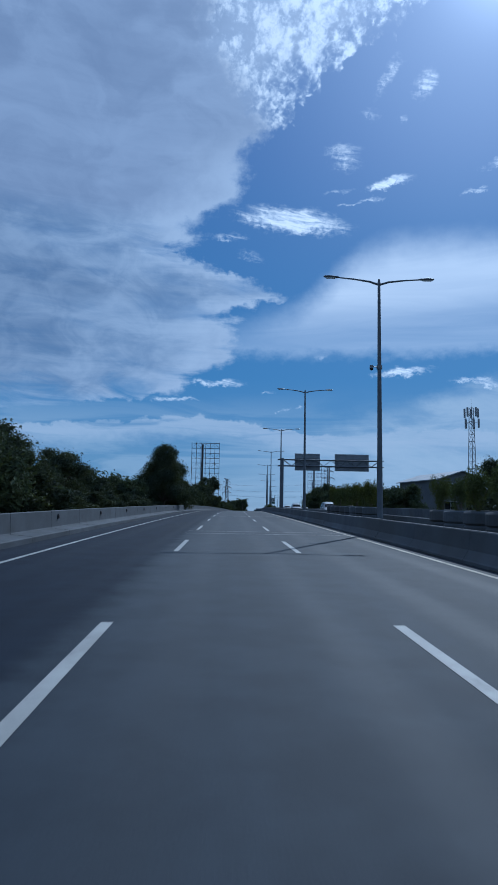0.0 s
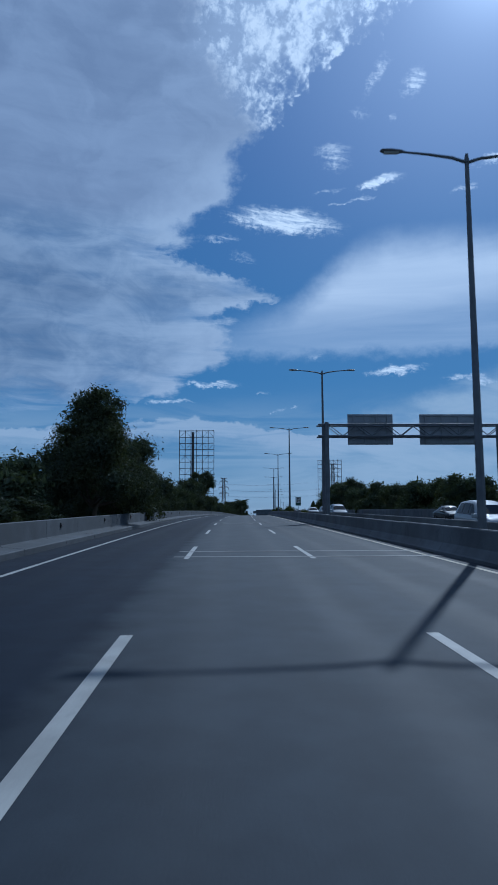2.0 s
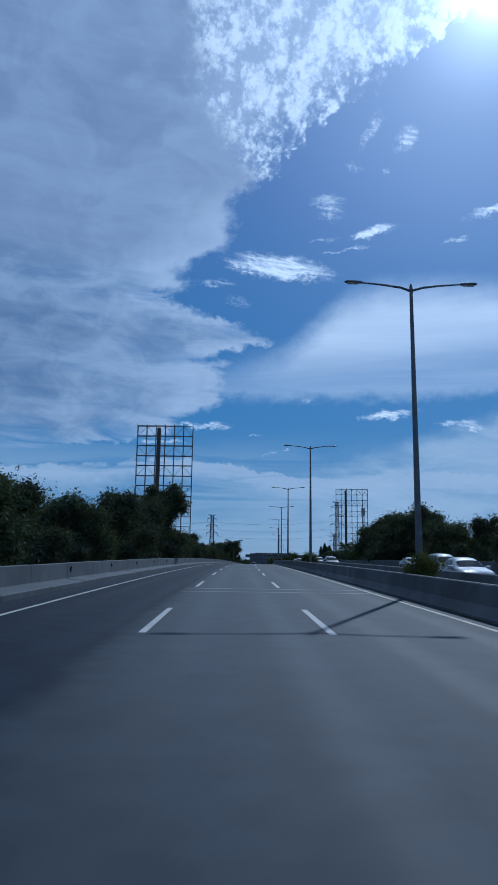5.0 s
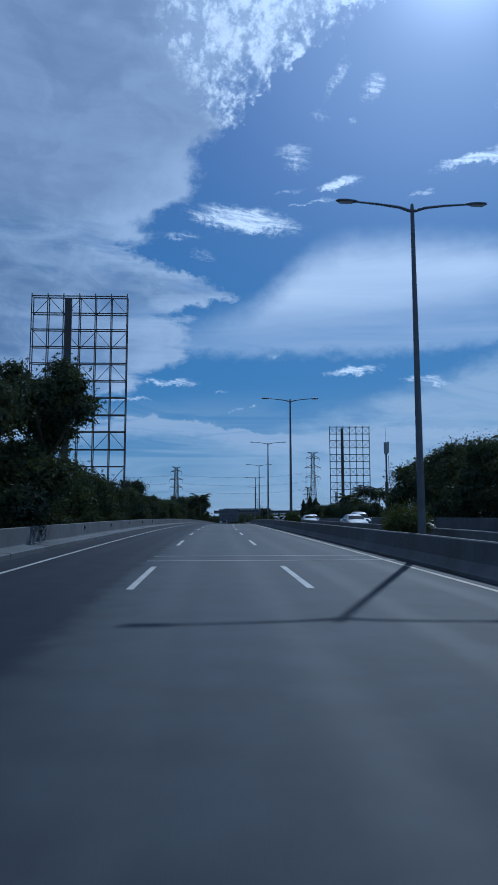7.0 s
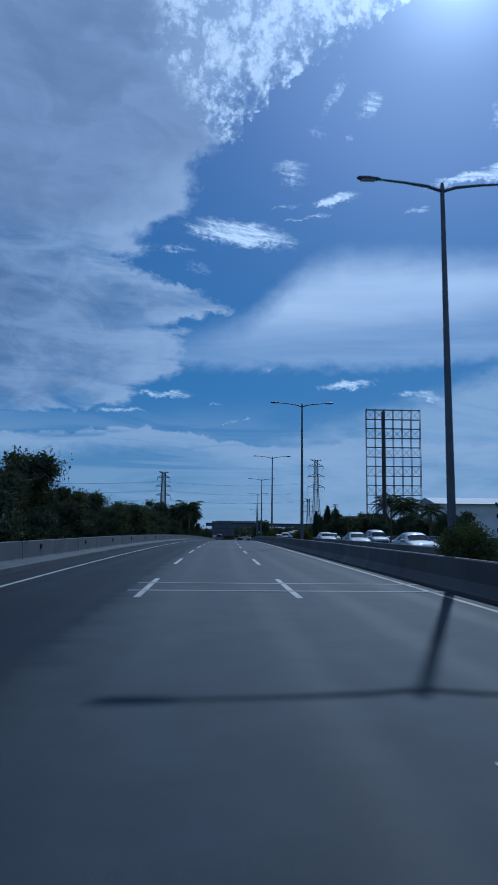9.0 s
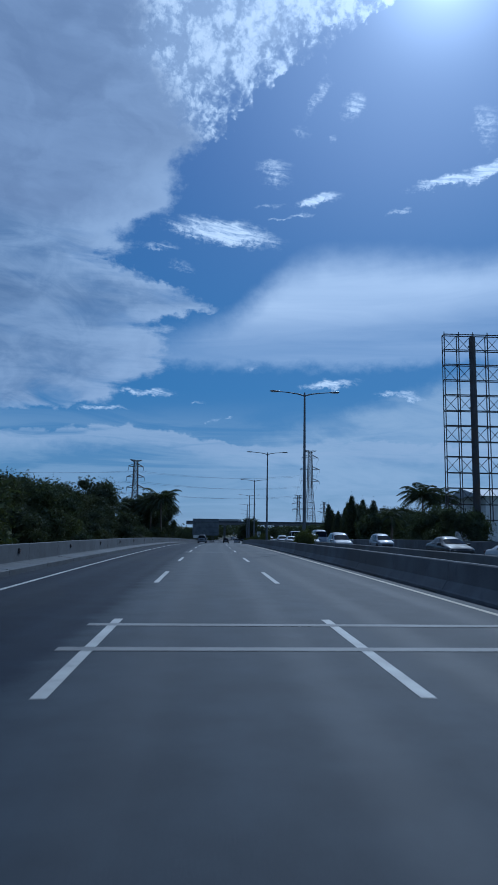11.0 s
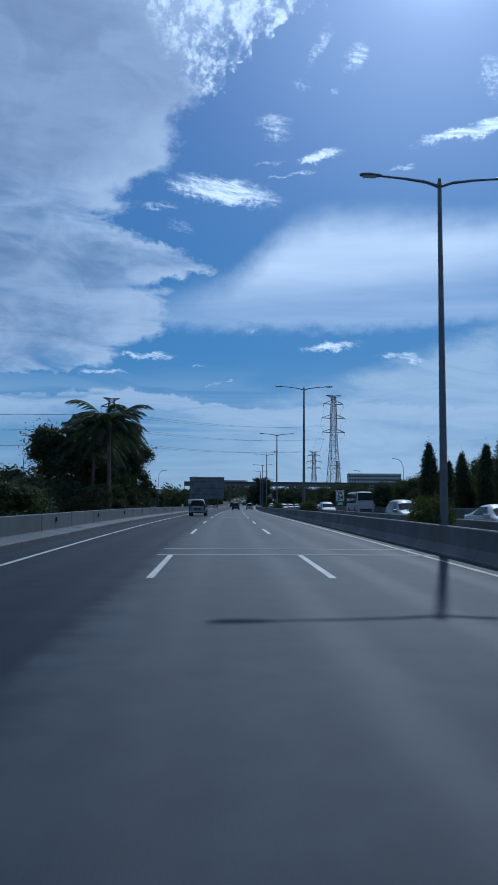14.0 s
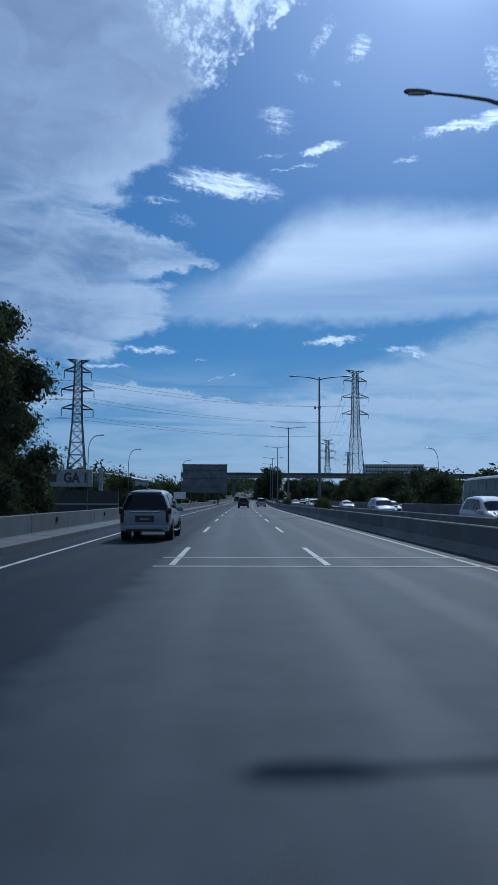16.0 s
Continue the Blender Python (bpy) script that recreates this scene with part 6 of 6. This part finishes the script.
def wall_sign(s, l):
    root = thing("roof_sign", stand(s, l, -0.13) @ Matrix.Diagonal((1, 1, 1.2, 1)), "pale grey board with dark lettering over a black hoarding", "sign")
    part("board", box(-4.2, 0, 2.6, 4.2, 0.3, 4.4, bevel=0.03), M_SIGN_GREY, root)
    text_part("lettering", "GA 1", 1.4, M_SIGN_BLACK, root, pose(2.2, -0.03, 3.5, 90, 0, 0))
    part("bar", box(-3.8, -0.03, 3.1, -0.2, 0.0, 3.9), M_SIGN_BLACK, root)
    part("stripe", box(-4.4, 0.02, 0.75, 7.5, 0.046, 0.9), M_SIGN_GREY, root)
    part("cabinet", box(5.0, 0.0, 2.2, 5.5, 0.3, 4.6, bevel=0.03), M_SIGN_GREY, root)
    for x in (-3.8, 0, 3.8):
        part("post", box(x - 0.1, 0.32, 0, x + 0.1, 0.5, 4.2), M_DARK_STEEL, root)
    part("hoarding", box(-4.4, 0.05, 0.0, 7.5, 0.28, 2.2), M_SIGN_BLACK, root)
    return root


wall_sign(430, -22.8)


def small_board(s, l):
    root = thing("direction_sign", stand(s, l, -0.13), "small pale rectangular sign on two posts", "road sign")
    part("panel", box(-0.9, 0, 1.7, 0.9, 0.06, 2.7, bevel=0.01), M_SIGN_WHITE, root)
    for x in (-0.6, 0.6):
        part("post", rod((x, 0.1, 0), (x, 0.1, 2.6), 0.04, sides=8), M_GALV, root)
    return root


small_board(447, -9.4)


# ---------------------------------------------------------------- curved single-arm lamps near the interchange
def curved_lamp():
    root = thing("curved_lamp", Matrix.Identity(4), "slim grey street lamp with a curved single arm", "street lamp", "curved street lamps")
    pts = [(0, 0, 0), (0, 0, 7.0)] + [(1.9 * (1 - math.cos(a)), 0, 7.0 + 1.9 * math.sin(a)) for a in (0.3, 0.6, 0.9, 1.2, 1.45)] + [(2.9, 0, 8.98)]
    part("pole", add_tube(bmesh.new(), pts, [0.10, 0.075, 0.07, 0.065, 0.06, 0.055, 0.05, 0.045], 8), M_GALV, root, smooth=True)
    part("lamp_head", box(2.7, -0.14, 8.92, 3.45, 0.14, 9.04, bevel=0.04), M_LAMP, root)
    part("base_plate", box(-0.18, -0.18, 0, 0.18, 0.18, 0.03), M_GALV, root)
    return root


CURVED = curved_lamp()
SHORT_ARM = Matrix.Diagonal((0.72, 1, 1, 1))
CURVED.matrix_basis = stand(386, -27.0, -0.13) @ SHORT_ARM
for s, l, t in ((424, -17.7, 0), (445, -16.8, 0), (472, -11.7, 0), (512, -16, 0), (556, -14, 0), (600, -13.5, 0), (440, 27.5, 180), (472, 28, 180), (505, 28, 180), (545, 28, 180), (590, 27, 180), (405, 27.5, 180)):
    copy_thing(CURVED, stand(s, l, -0.13, t) @ SHORT_ARM)


# ---------------------------------------------------------------- cameras on lamp posts
def pole_camera(s, z):
    root = thing("surveillance_camera", stand(s, 7.52, z), "small dark dome camera bracketed to a lamp post", "camera", "post cameras")
    part("bracket", rod((-0.08, 0, 0.05), (-0.42, 0, 0.08), 0.03, sides=6), M_LAMP, root)
    part("housing", rod((-0.42, 0, -0.02), (-0.42, 0, 0.14), 0.11, 0.08, 10), M_LAMP, root)
    bm = bmesh.new()
    bmesh.ops.create_uvsphere(bm, u_segments=12, v_segments=8, radius=0.10, matrix=Matrix.Translation((-0.42, 0, -0.04)))
    part("dome", bm, M_WINDOW, root, smooth=True)
    part("clamp", rod((0, 0, -0.06), (0, 0, 0.14), 0.15, 0.15, 10), M_LAMP, root)
    return root


pole_camera(LAMP_S[0], 8.6)
pole_camera(LAMP_S[10], 10.4)


# ---------------------------------------------------------------- marks on the barriers
def reflector(s, l, z, side):
    root = thing("barrier_reflector", stand(s, l, z), "small dark delineator bracket fixed to the barrier face", "reflector", "barrier reflectors")
    part("bracket", box(-0.02 * side, -0.09, -0.10, 0.05 * side, 0.09, 0.10, bevel=0.01), M_TRIM, root)
    part("lens", box(0.05 * side, -0.05, -0.05, 0.056 * side, 0.05, 0.05), M_TAIL, root)
    return root


mark = reflector(-10, -7.45, 0.70, 1)
for i in range(52):
    copy_thing(mark, lie(-2 + 9.2 * i, -7.45, 0.70))

# ---------------------------------------------------------------- distant woods that close the horizon
def far_woods(name, spots, seed):
    rng = np.random.default_rng(seed)
    cs, rs = [], []
    for s, l in spots:
        q = at(s, l, 0)
        h = 7 + 4 * rng.random()
        for _ in range(2):
            cs.append((q.x + rng.normal() * 4, q.y + rng.normal() * 4, q.z + h * (0.35 + 0.35 * rng.random())))
            rs.append((5.0 + 2 * rng.random(), 5.0, h * 0.42))
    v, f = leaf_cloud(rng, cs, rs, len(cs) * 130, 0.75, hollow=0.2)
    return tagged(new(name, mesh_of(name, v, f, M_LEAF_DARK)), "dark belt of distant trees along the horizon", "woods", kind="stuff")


far_woods("distant_woods", [(680 + 6 * (i % 5), -300 + i * 9) for i in range(33)] + [(690 + 8 * (i % 4), 26 + i * 9) for i in range(40)] + [(690 + 14 * i, 27) for i in range(26)] + [(665 + 14 * i, -14) for i in range(24)], 5)
far_woods("distant_woods", [(120 + i * 9, -48 - 8 * math.sin(i)) for i in range(62)], 6)
far_woods("distant_woods", [(40 + i * 10, 62 + 9 * math.sin(i * 1.7)) for i in range(26)] + [(400 + i * 10, 70 + 9 * math.sin(i)) for i in range(28)], 7)
